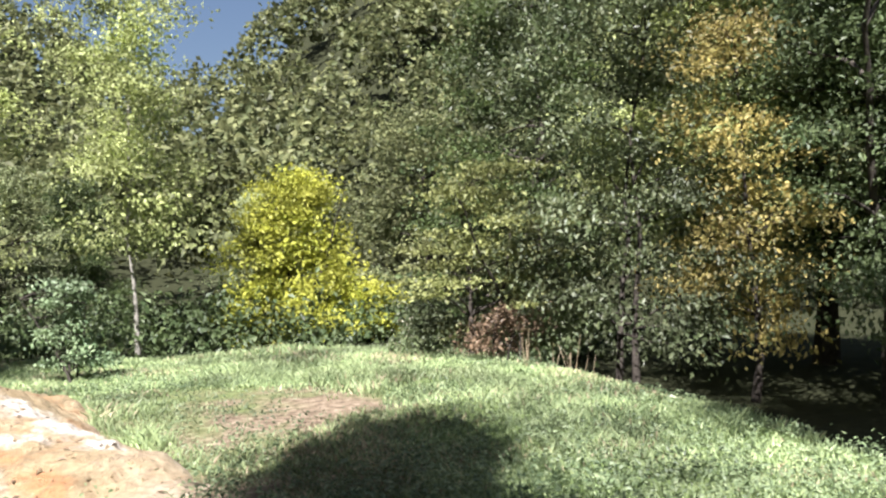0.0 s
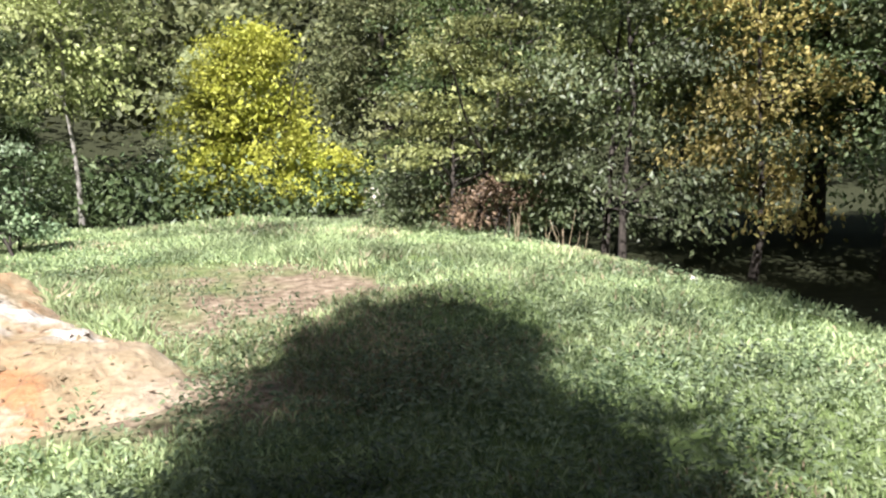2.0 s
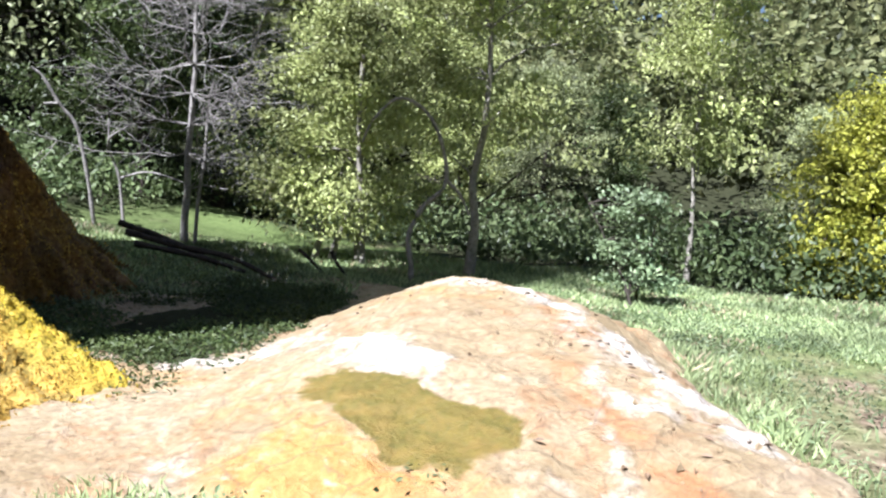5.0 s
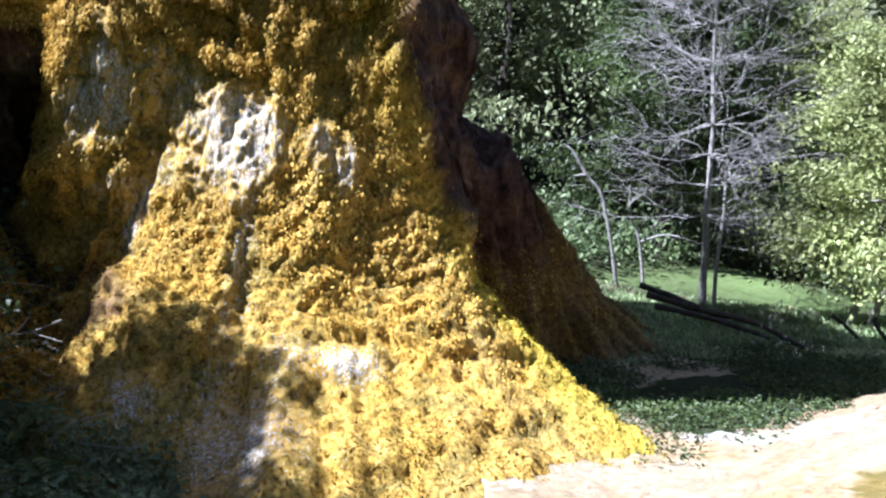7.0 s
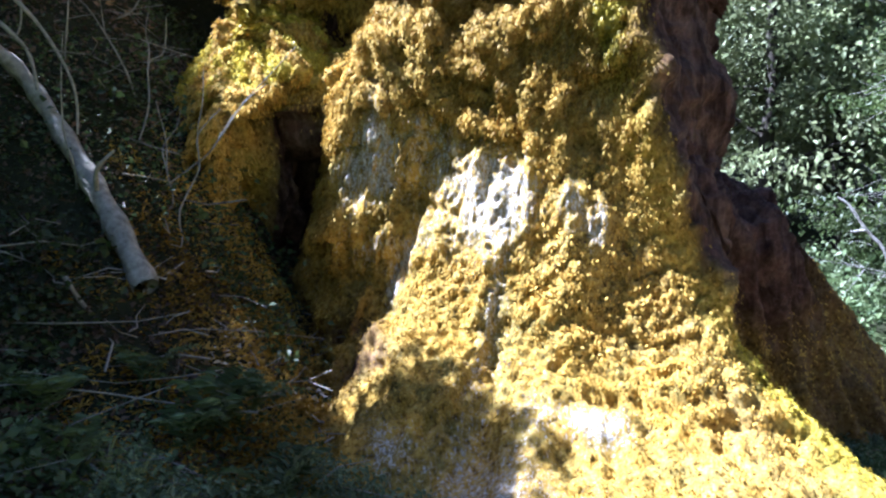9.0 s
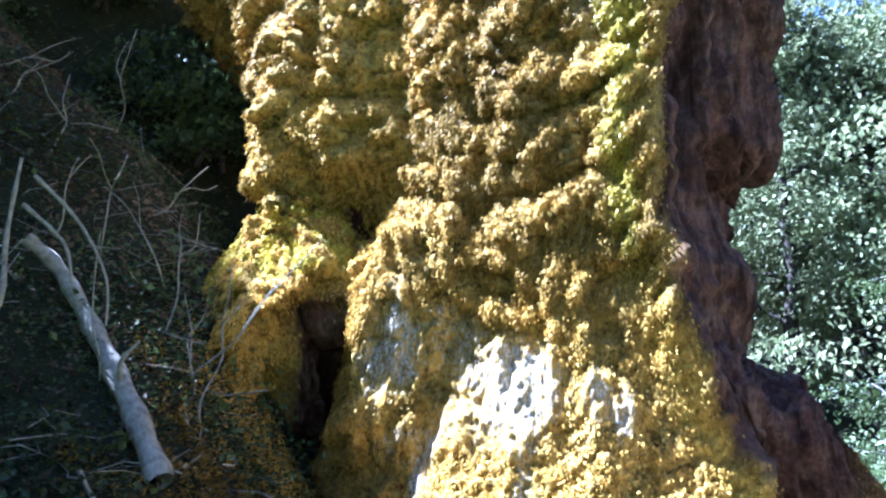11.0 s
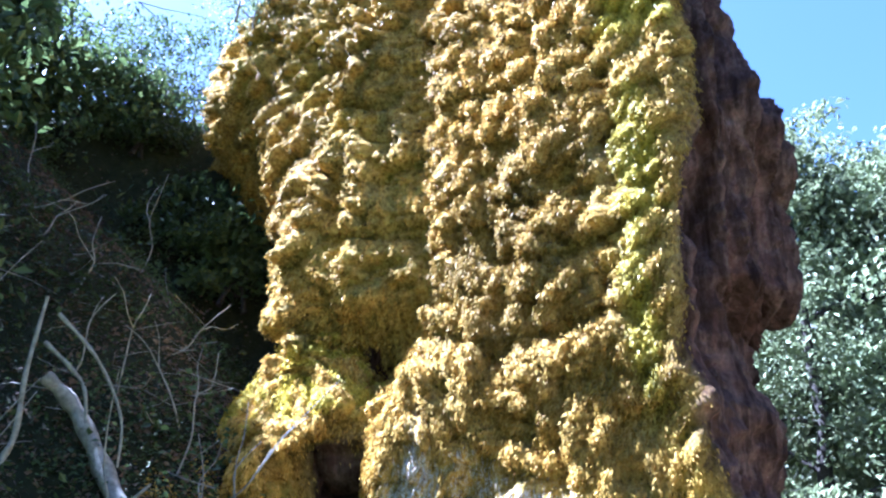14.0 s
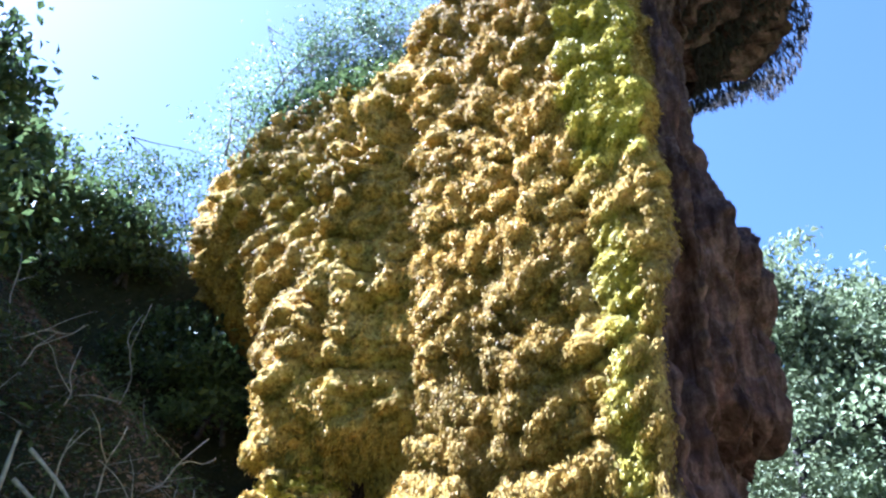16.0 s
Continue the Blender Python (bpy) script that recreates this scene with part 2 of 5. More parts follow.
GROUND, MOUND, TUFA, SLOPE = ground_material(), mound_material(), tufa_material(), slope_material()
MOSS_FRINGE = leaf_material("moss_strands", [(0.0, (0.22, 0.12, 0.013)), (0.5, (0.355, 0.22, 0.03)), (1.0, (0.53, 0.37, 0.085))], 0.05, 0.25)
MOSS_GREEN = leaf_material("moss_strands_green", [(0.0, (0.2, 0.17, 0.018)), (0.5, (0.4, 0.315, 0.025)), (1.0, (0.58, 0.465, 0.055))], 0.15, 0.25)
STONE, _t, _b = material("pale_stone", 0.8, 0.3)
_n = noise_node(_t, 8.0, 6.0)
_t.links.new(ramp_node(_t, _n, [(0.3, (0.45, 0.4, 0.34)), (0.7, (0.75, 0.7, 0.62))]), _b.inputs["Base Color"])
bump_node(_t, _b, _n, 0.5, 0.05)
WATER, _t, _b = material("water_drops", 0.05, 0.5)
_b.inputs["Transmission Weight"].default_value = 1.0
_b.inputs["IOR"].default_value = 1.33


# ---- mesh helpers ----
rng = np.random.default_rng(7)


def hash01(i, j, k=0, seed=0):
    """Repeatable numbers from 0 to 1 for whole-number cells."""
    h = (i.astype(np.int64) * 374761393 + j.astype(np.int64) * 668265263 + np.int64(k) * 1274126177 + np.int64(seed) * 974634533) & 0x7FFFFFFF
    h = ((h ^ (h >> 13)) * 1103515245 + 12345) & 0x7FFFFFFF
    h = ((h ^ (h >> 15)) * 69069 + 1) & 0x7FFFFFFF
    return ((h ^ (h >> 11)) & 0xFFFFF) / float(0x100000)


def smooth_noise(u, v, seed=0):
    i, j = np.floor(u), np.floor(v)
    a, b = u - i, v - j
    a, b = a * a * (3 - 2 * a), b * b * (3 - 2 * b)
    n00, n10 = hash01(i, j, 0, seed), hash01(i + 1, j, 0, seed)
    n01, n11 = hash01(i, j + 1, 0, seed), hash01(i + 1, j + 1, 0, seed)
    return (n00 * (1 - a) + n10 * a) * (1 - b) + (n01 * (1 - a) + n11 * a) * b


def fbm(u, v, octaves=4, seed=0):
    """Layered noise, about -0.5 to 0.5."""
    total, amp = 0.0, 0.5
    for o in range(octaves):
        total = total + amp * (smooth_noise(u * 2**o + 17.3 * o, v * 2**o - 9.1 * o, seed + o) - 0.5)
        amp *= 0.5
    return total


def lobes(u, v, width, height, seed=0):
    """Overlapping cushions: rounded above, undercut below. From 0 to 1."""
    i0, j0 = np.floor(u / width), np.floor(v / height)
    best = np.zeros_like(u)
    for di in (-1, 0, 1):
        for dj in (-1, 0, 1):
            i, j = i0 + di, j0 + dj
            cu = (i + 0.15 + 0.7 * hash01(i, j, 1, seed)) * width
            cv = (j + 0.15 + 0.7 * hash01(i, j, 2, seed)) * height
            s = 0.6 + 0.75 * hash01(i, j, 3, seed)
            du, dv = (u - cu) / (0.72 * width * s), v - cv
            dv = np.where(dv > 0, dv / (0.95 * height * s), dv / (0.33 * height * s))
            best = np.maximum(best, np.sqrt(np.clip(1 - du * du - dv * dv, 0, 1)) * (0.55 + 0.6 * hash01(i, j, 4, seed)))
    return best


def blob(a, b, a0, b0, wa, wb):
    return np.exp(-(((a - a0) / wa) ** 2) - ((b - b0) / wb) ** 2)


def step(a, b, x):
    t = np.clip((x - a) / (b - a), 0, 1)
    return t * t * (3 - 2 * t)


def mesh(name, verts, faces, mat, smooth=True, attrs=None):
    """A mesh from arrays: faces is a list of index arrays of three or four columns."""
    me = bpy.data.meshes.new(name)
    verts = np.asarray(verts, np.float32)
    me.vertices.add(len(verts))
    me.vertices.foreach_set("co", verts.ravel())
    faces = [np.asarray(f, np.int32) for f in faces if len(f)]
    sizes = np.concatenate([np.full(len(f), f.shape[1], np.int32) for f in faces])
    me.loops.add(int(sizes.sum()))
    me.loops.foreach_set("vertex_index", np.concatenate([f.ravel() for f in faces]))
    me.polygons.add(len(sizes))
    me.polygons.foreach_set("loop_start", np.concatenate([[0], np.cumsum(sizes)[:-1]]).astype(np.int32))
    me.polygons.foreach_set("loop_total", sizes)
    me.polygons.foreach_set("use_smooth", np.full(len(sizes), smooth))
    for key, values in (attrs or {}).items():
        layer = me.attributes.new(key, "FLOAT", "POINT")
        layer.data.foreach_set("value", np.asarray(values, np.float32).ravel())
    me.materials.append(mat)
    me.update()
    me.validate()
    return me


def part(name, me, parent, label=""):
    ob = new(name, me)
    ob.parent = parent
    return tagged(ob, label)


def thing(name, place, label, category, group="", kind=""):
    ob = new(name)
    ob.location = place
    return tagged(ob, label, category, group, kind)


def sheet(n, m, wrap=False):
    """Quads of a grid of n by m points."""
    i, j = np.meshgrid(np.arange(n if wrap else n - 1), np.arange(m - 1), indexing="ij")
    i2 = (i + 1) % n
    return np.stack([i * m + j, i2 * m + j, i2 * m + j + 1, i * m + j + 1], -1).reshape(-1, 4)


class Heap:
    """Gathers pieces of one mesh."""

    def __init__(self):
        self.v, self.f, self.n = [], [], 0

    def add(self, verts, faces):
        self.v.append(np.asarray(verts, float))
        self.f.append(np.asarray(faces) + self.n)
        self.n += len(verts)

    def tube(self, points, radii, sides=6):
        p = np.asarray(points, float)
        r = np.broadcast_to(np.asarray(radii, float), (len(p),))
        d = np.gradient(p, axis=0)
        d /= np.linalg.norm(d, axis=1, keepdims=True) + 1e-9
        ref = np.where(np.abs(d[:, 2:]) > 0.9, [[1.0, 0, 0]], [[0, 0, 1.0]])
        a = np.cross(d, ref)
        a /= np.linalg.norm(a, axis=1, keepdims=True) + 1e-9
        b = np.cross(d, a)
        ang = np.arange(sides) * 2 * np.pi / sides
        ring = p[None] + r[None, :, None] * (np.cos(ang)[:, None, None] * a[None] + np.sin(ang)[:, None, None] * b[None])
        self.add(ring.reshape(-1, 3), sheet(sides, len(p), True))

    def mesh(self, name, mat, smooth=True):
        return mesh(name, np.concatenate(self.v), [np.concatenate(self.f)], mat, smooth)


def leaf_arrays(centres, ways, length, width, r):
    """A folded diamond for each leaf, along the given ways."""
    n = len(centres)
    ways = ways / (np.linalg.norm(ways, axis=1, keepdims=True) + 1e-9)
    side = np.cross(ways, r.normal(size=(n, 3)) * 0.6 + [0, 0, 1.0])
    side /= np.linalg.norm(side, axis=1, keepdims=True) + 1e-9
    up = np.cross(side, ways)
    size = (length * r.uniform(0.6, 1.3, n))[:, None]
    w = np.asarray(width / length).reshape(-1, 1)
    v = np.stack([centres - ways * size * 0.5, centres + side * size * w * 0.5 + up * size * 0.09, centres + ways * size * 0.5 - up * size * 0.08, centres - side * size * w * 0.5 + up * size * 0.09], 1)
    return v.reshape(-1, 3), np.arange(4 * n).reshape(-1, 4)


def bent_line(a, b, r, sag=0.0, wiggle=0.06, steps=7):
    """A crooked way from a to b."""
    a, b = np.asarray(a, float), np.asarray(b, float)
    t = np.linspace(0, 1, steps)[:, None]
    w = np.cumsum(r.normal(size=(steps, 3)), 0)
    w = w - w[0] - t * (w[-1] - w[0])
    return a + (b - a) * t + w * wiggle * np.linalg.norm(b - a) / steps**0.5 + np.array([0, 0, -sag]) * (4 * t * (1 - t))


def tree(name, base, height, wide, low, leaf, bark, label, seed, trunk=0.1, clusters=90, leaves=110, size=0.13, spread=0.45, lean=(0, 0), flat=0.55, group="", droop=0.25, stems=1, taper_top=0.55, shape=1.0):
    """A tree: tapered trunk with limbs, and a crown of leaves in uneven sprays. wide: the crown's radius; low: the height of its lower edge."""
    r = np.random.default_rng(seed)
    base = np.array(base, float)
    ob = thing(name, base, label, "tree" if height > 3.2 else "bush", group)
    wood = Heap()
    top = np.array([lean[0], lean[1], height * 0.93])
    spines = []
    for s in range(stems):
        foot = r.normal(size=3) * [0.25, 0.25, 0] * (stems > 1)
        tip = top + r.normal(size=3) * [wide * 0.5, wide * 0.5, height * 0.05] * (stems > 1)
        line = bent_line(foot, tip, r, 0, 0.03, 10)
        line[0, 2] = -0.15
        spines.append(line)
        wood.tube(line, trunk * (1 - 0.85 * np.linspace(0, 1, 10)) * (1 if stems == 1 else 0.65) * (1 + 0.5 * np.exp(-np.linspace(0, 12, 10))), 8)
    # boughs round the crown, each with its own sprays, and gaps between them
    nb = max(10, clusters // 4)
    f = np.linspace(0.02, 0.98, nb) + r.normal(size=nb) * 0.05
    prof = np.sqrt(np.clip(1 - np.abs((f - 0.4) / 0.62) ** 2.2, 0.03, 1)) * (1 - (1 - taper_top) * np.clip(f, 0, 1))
    ang = np.arange(nb) * 2.4 + r.normal(size=nb) * 0.5
    rad = wide * prof * r.uniform(0.35, 1.0, nb)
    bough = np.stack([rad * np.cos(ang), rad * np.sin(ang) * shape, low + (height - low) * f], -1)
    bough[:, :2] += np.outer(bough[:, 2] / height, np.array(lean))
    own_size = r.uniform(0.55, 1.2, nb)
    pick = r.integers(0, nb, clusters)
    c = bough[pick] + r.normal(size=(clusters, 3)) * (wide * 0.13 + 0.08) * own_size[pick][:, None] * [1, 1, 0.55]
    c[:, 2] = np.clip(c[:, 2], low * 0.8 + 0.1, height)
    for k in range(0, len(c), max(1, len(c) // 26)):
        line = spines[k % stems]
        h = np.clip(c[k, 2] - 0.35 * np.hypot(*c[k, :2]), 0.15 * height, 0.9 * height)
        n = np.abs(line[:, 2] - h).argmin()
        limb = bent_line(line[n], c[k], r, -0.05 * height * 0.3, 0.07, 6)
        wood.tube(limb, trunk * 0.32 * np.linspace(1, 0.2, 6), 5)
    part("trunk", wood.mesh("trunk", bark), ob)
    n = len(c)
    own = r.uniform(0.6, 1.35, (n, 1))
    pts = (c[:, None] + r.normal(size=(n, leaves, 3)) * spread * 0.85 * own[:, None] * [1, 1, flat * 0.75]).reshape(-1, 3)
    out = np.repeat(c - [lean[0] / 2, lean[1] / 2, height * 0.45], leaves, 0)
    out = out / (np.linalg.norm(out, axis=1, keepdims=True) + 1e-6)
    ways = out * 0.7 + r.normal(size=out.shape) * 0.75 + [0, 0, -droop]
    pts = pts[pts[:, 2] > 0.05]
    v, q = leaf_arrays(pts, ways[: len(pts)], size, size * 0.55, r)
    part("crown", mesh("crown", v, [q], leaf, False), ob)
    return ob


# ---- ground ----
HERE = np.array([-2.05, 1.88])


def slope_rise(x, y):
    """The steep wooded bank beside the spring."""
    dx, dy = x - HERE[0], y - HERE[1]
    w = np.clip(dx * -0.883 + dy * -0.469 - 3.3, 0, None)
    b = np.degrees(np.arctan2(-dx, dy)) % 360
    z = 0.155 * w**2 * (0.12 + 0.88 * step(90, 113, b))
    brow = np.minimum(7.9, 2.9 + 5.2 * step(-12.9, -14.6, x + 0.8 * fbm(x * 0.9, y * 0.9, 3, 93)) + 0.9 * np.clip(-1.0 - y, 0, 9))
    return np.where(z > brow, brow + 1.6 * (1 - np.exp(-(z - brow) / 1.6)), z) * (0.3 + 0.7 * step(168, 132, b))


def bearing(x, y):
    return np.degrees(np.arctan2(-x, y))


def hill_rise(x, y):
    """Wooded hills round the glade, higher behind the meadow."""
    b, r = bearing(x, y), np.hypot(x, y)
    crest = 0.25 + 0.16 * np.exp(-(((b + 12) / 24) ** 2)) - 0.15 * np.exp(-(((b - 18) / 8) ** 2)) + 0.03 * np.sin(np.radians(b * 5))
    far = np.clip((r - 30) / 75, 0, 1)
    return crest * 105 * far * far * (3 - 2 * far) + 0.02 * np.clip(r - 105, 0, 1500)


def ground_height(x, y):
    z = 0.12 * fbm(x * 0.35, y * 0.35, 3, 5) + 0.05 * fbm(x * 1.7, y * 1.7, 3, 9)
    z = z - 0.6 * step(0.2, 2.2, x - (1.7 + 0.35 * (8.5 - y))) * step(3, 6, y)
    z = z - 0.25 * step(13.5, 19, y) - 0.4 * blob(x, y, -6.5, 2.9, 0.9, 1.5)
    bank = slope_rise(x, y)
    return z + bank + hill_rise(x, y) + np.clip(bank, 0, 0.7) * (0.7 * fbm(x * 1.3, y * 1.3, 4, 6) + 0.25 * fbm(x * 3.5, y * 3.5, 2, 7))


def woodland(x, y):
    """How far a place is under the trees, 0 to 1, counting the dark hollow by the rock."""
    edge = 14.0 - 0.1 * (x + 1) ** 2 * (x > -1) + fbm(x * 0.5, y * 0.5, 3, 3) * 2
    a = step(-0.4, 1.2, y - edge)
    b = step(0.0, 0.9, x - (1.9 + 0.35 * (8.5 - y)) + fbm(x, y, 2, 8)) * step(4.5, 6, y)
    # Hollow beside the rock, given some of the dark floor for its shade.
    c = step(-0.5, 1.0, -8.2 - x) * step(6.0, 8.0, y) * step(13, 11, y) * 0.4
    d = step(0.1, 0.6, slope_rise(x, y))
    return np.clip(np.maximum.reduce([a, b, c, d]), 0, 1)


def bare_patch(x, y):
    """Where the meadow's turf is worn to soil."""
    return blob(x, y, -2.1, 7.7, 1.0, 0.9) + 0.85 * blob(x, y, -2.2, 9.6, 1.1, 0.9) + 0.8 * blob(x, y, -1.2, 8.6, 0.8, 0.6) + blob(x, y, -2.0, 5.5, 0.8, 0.6) + 0.6 * blob(x, y, -3.0, 3.9, 1.2, 0.45)


def build_ground():
    rings = np.concatenate([np.linspace(0, 20, 120), 20 * (1400 / 20) ** np.linspace(0.012, 1, 70)])
    ang = np.linspace(0, 2 * np.pi, 280, endpoint=False)
    a, r = np.meshgrid(ang, rings, indexing="ij")
    x, y = r * np.cos(a) - 1.5, r * np.sin(a) + 6
    z = ground_height(x, y)
    bare = np.clip(bare_patch(x, y) * (1.0 + 3.0 * fbm(x * 2.2, y * 2.2, 3, 21)), 0, 1)
    # The blob paints the hollow beside the rock dark, standing in for its shade.
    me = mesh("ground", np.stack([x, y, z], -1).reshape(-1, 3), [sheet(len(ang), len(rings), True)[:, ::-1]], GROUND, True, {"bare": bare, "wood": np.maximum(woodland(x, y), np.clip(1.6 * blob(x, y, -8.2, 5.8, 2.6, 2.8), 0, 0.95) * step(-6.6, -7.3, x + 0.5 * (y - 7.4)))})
    tagged(new("ground", me), "uneven meadow ground with grass, bare soil and leaf litter", "ground", "", "structure")


build_ground()


# ---- the lime mound ----
MOUND_AT = np.array([-5.4, 7.4])


def mound_q(x, y):
    dx, dy = x - MOUND_AT[0], y - MOUND_AT[1]
    across = dx * 0.44 + dy * 0.9
    along = dx * 0.9 - dy * 0.44
    return np.hypot(along / 4.0, across / np.where(across < 0, 2.8 + 0.6 * step(-3.6, -5.4, x), 2.4 - 1.5 * step(-0.5, 2.6, along)))


def mound_height(x, y):
    q = mound_q(x, y) + fbm(x * 0.8, y * 0.8, 3, 31) * 0.25 + fbm(x * 2.6, y * 2.6, 3, 32) * 0.16
    h = 0.62 * np.clip(1 - q * q, -0.35, 1) * (1 - 1.15 * step(-5.2, -7.9, x + 0.5 * (y - 7.4)))
    terrace = np.round(h / 0.09) * 0.09
    return h * 0.75 + terrace * 0.25 + fbm(x * 1.6, y * 1.6, 4, 33) * 0.1 + 0.035 * fbm(x * 7, y * 7, 4, 35)


def build_mound():
    x, y = np.meshgrid(np.linspace(-10.2, -0.8, 330), np.linspace(2.9, 11.4, 300), indexing="ij")
    z = mound_height(x, y)
    q = mound_q(x, y)
    g = ground_height(x, y)
    z = np.where(q > 1.12, np.minimum(z, g - 0.12), z)
    wx, wy = x + 0.5 * fbm(x * 1.5, y * 1.5, 3, 41), y + 0.5 * fbm(x * 1.5, y * 1.5, 3, 42)

    def streak(x0, y0, x1, y1, w):
        f = np.clip(((wx - x0) * (x1 - x0) + (wy - y0) * (y1 - y0)) / ((x1 - x0) ** 2 + (y1 - y0) ** 2), 0, 1)
        return np.exp(-(np.hypot(wx - x0 - f * (x1 - x0), wy - y0 - f * (y1 - y0)) / w) ** 2)

    wet = blob(wx, wy, -4.35, 5.2, 0.95, 0.4) * 0.85
    ochre = np.clip(1.3 * blob(wx, wy, -3.8, 4.4, 1.1, 0.55) + 0.8 * blob(wx, wy, -5.6, 7.3, 0.7, 0.35) + 0.5 * blob(wx, wy, -6.2, 5.2, 1.2, 0.5), 0, 1)
    rust = np.clip(streak(-3.7, 6.3, -2.85, 5.48, 0.17) + streak(-2.85, 5.48, -2.6, 5.0, 0.14) + 0.8 * streak(-4.6, 7.2, -3.9, 6.7, 0.14) + 0.7 * streak(-6.6, 6.9, -5.6, 6.2, 0.15), 0, 1)
    dirt = np.clip(step(0.8, 1.0, q + fbm(x * 1.5, y * 1.5, 3, 37) * 0.35) * step(-4.2, -2.6, x), 0, 1)
    crust = streak(-5.7, 8.0, -3.97, 7.1, 0.3) + streak(-3.97, 7.1, -2.8, 6.3, 0.25) + 0.9 * streak(-5.4, 5.9, -4.5, 5.6, 0.28) + streak(-3.5, 6.3, -3.2, 6.2, 0.15) + 0.8 * streak(-3.4, 5.9, -2.9, 4.95, 0.09) + 0.9 * streak(-7.4, 5.6, -6.4, 6.1, 0.5)
    crust = np.clip(0.7 * crust + 0.3 * step(0.02, 0.25, fbm(x * 1.4, y * 1.4, 3, 39)), 0, 1) * np.clip(0.65 + 2.6 * fbm(x * 4, y * 4, 4, 40), 0, 1)
    z = z + 0.06 * crust * (smooth_noise(x * 11, y * 11, 43) - 0.3) * (q < 1) - 0.03 * wet
    faces = sheet(330, 300)
    faces = faces[(q.ravel()[faces] < 1.3).all(1)]
    me = mesh("lime_mound", np.stack([x, y, z], -1).reshape(-1, 3), [faces], MOUND, True, {"wet": wet, "dirt": dirt * 0.8, "crust": crust, "ochre": ochre * np.clip(0.7 + 2 * fbm(x * 3, y * 3, 3, 44), 0, 1), "rust": rust * np.clip(0.7 + 1.5 * fbm(x * 4, y * 4, 3, 45), 0, 1)})
    tagged(new("lime_mound", me), "low rounded mound of cream and rust-stained lime sinter", "mound", "", "structure")


build_mound()

# ---- the mossy tufa formation ----
AXIS = np.array([-13.3, 4.1])
E0, ER = np.array([0.981, -0.194]), np.array([0.194, 0.981])
EYE = np.array([HERE[0], HERE[1], 1.6])
TUFA_AT = np.array([-10.2, 3.5, 0.0])


def set_back(p):
    """Draws the upper rock in towards the glade and steepens the apron below it."""
    d = p - EYE
    up = np.degrees(np.arctan2(d[..., 2], np.hypot(d[..., 0], d[..., 1])))
    return EYE + d * (0.72 + 0.4 / (1 + np.exp((up + 6) / 6)))[..., None]


tufa = thing("tufa_formation", tuple(TUFA_AT), "towering tufa rock draped in golden moss", "rock formation")
fringe_v, fringe_way, fringe_green = [], [], []


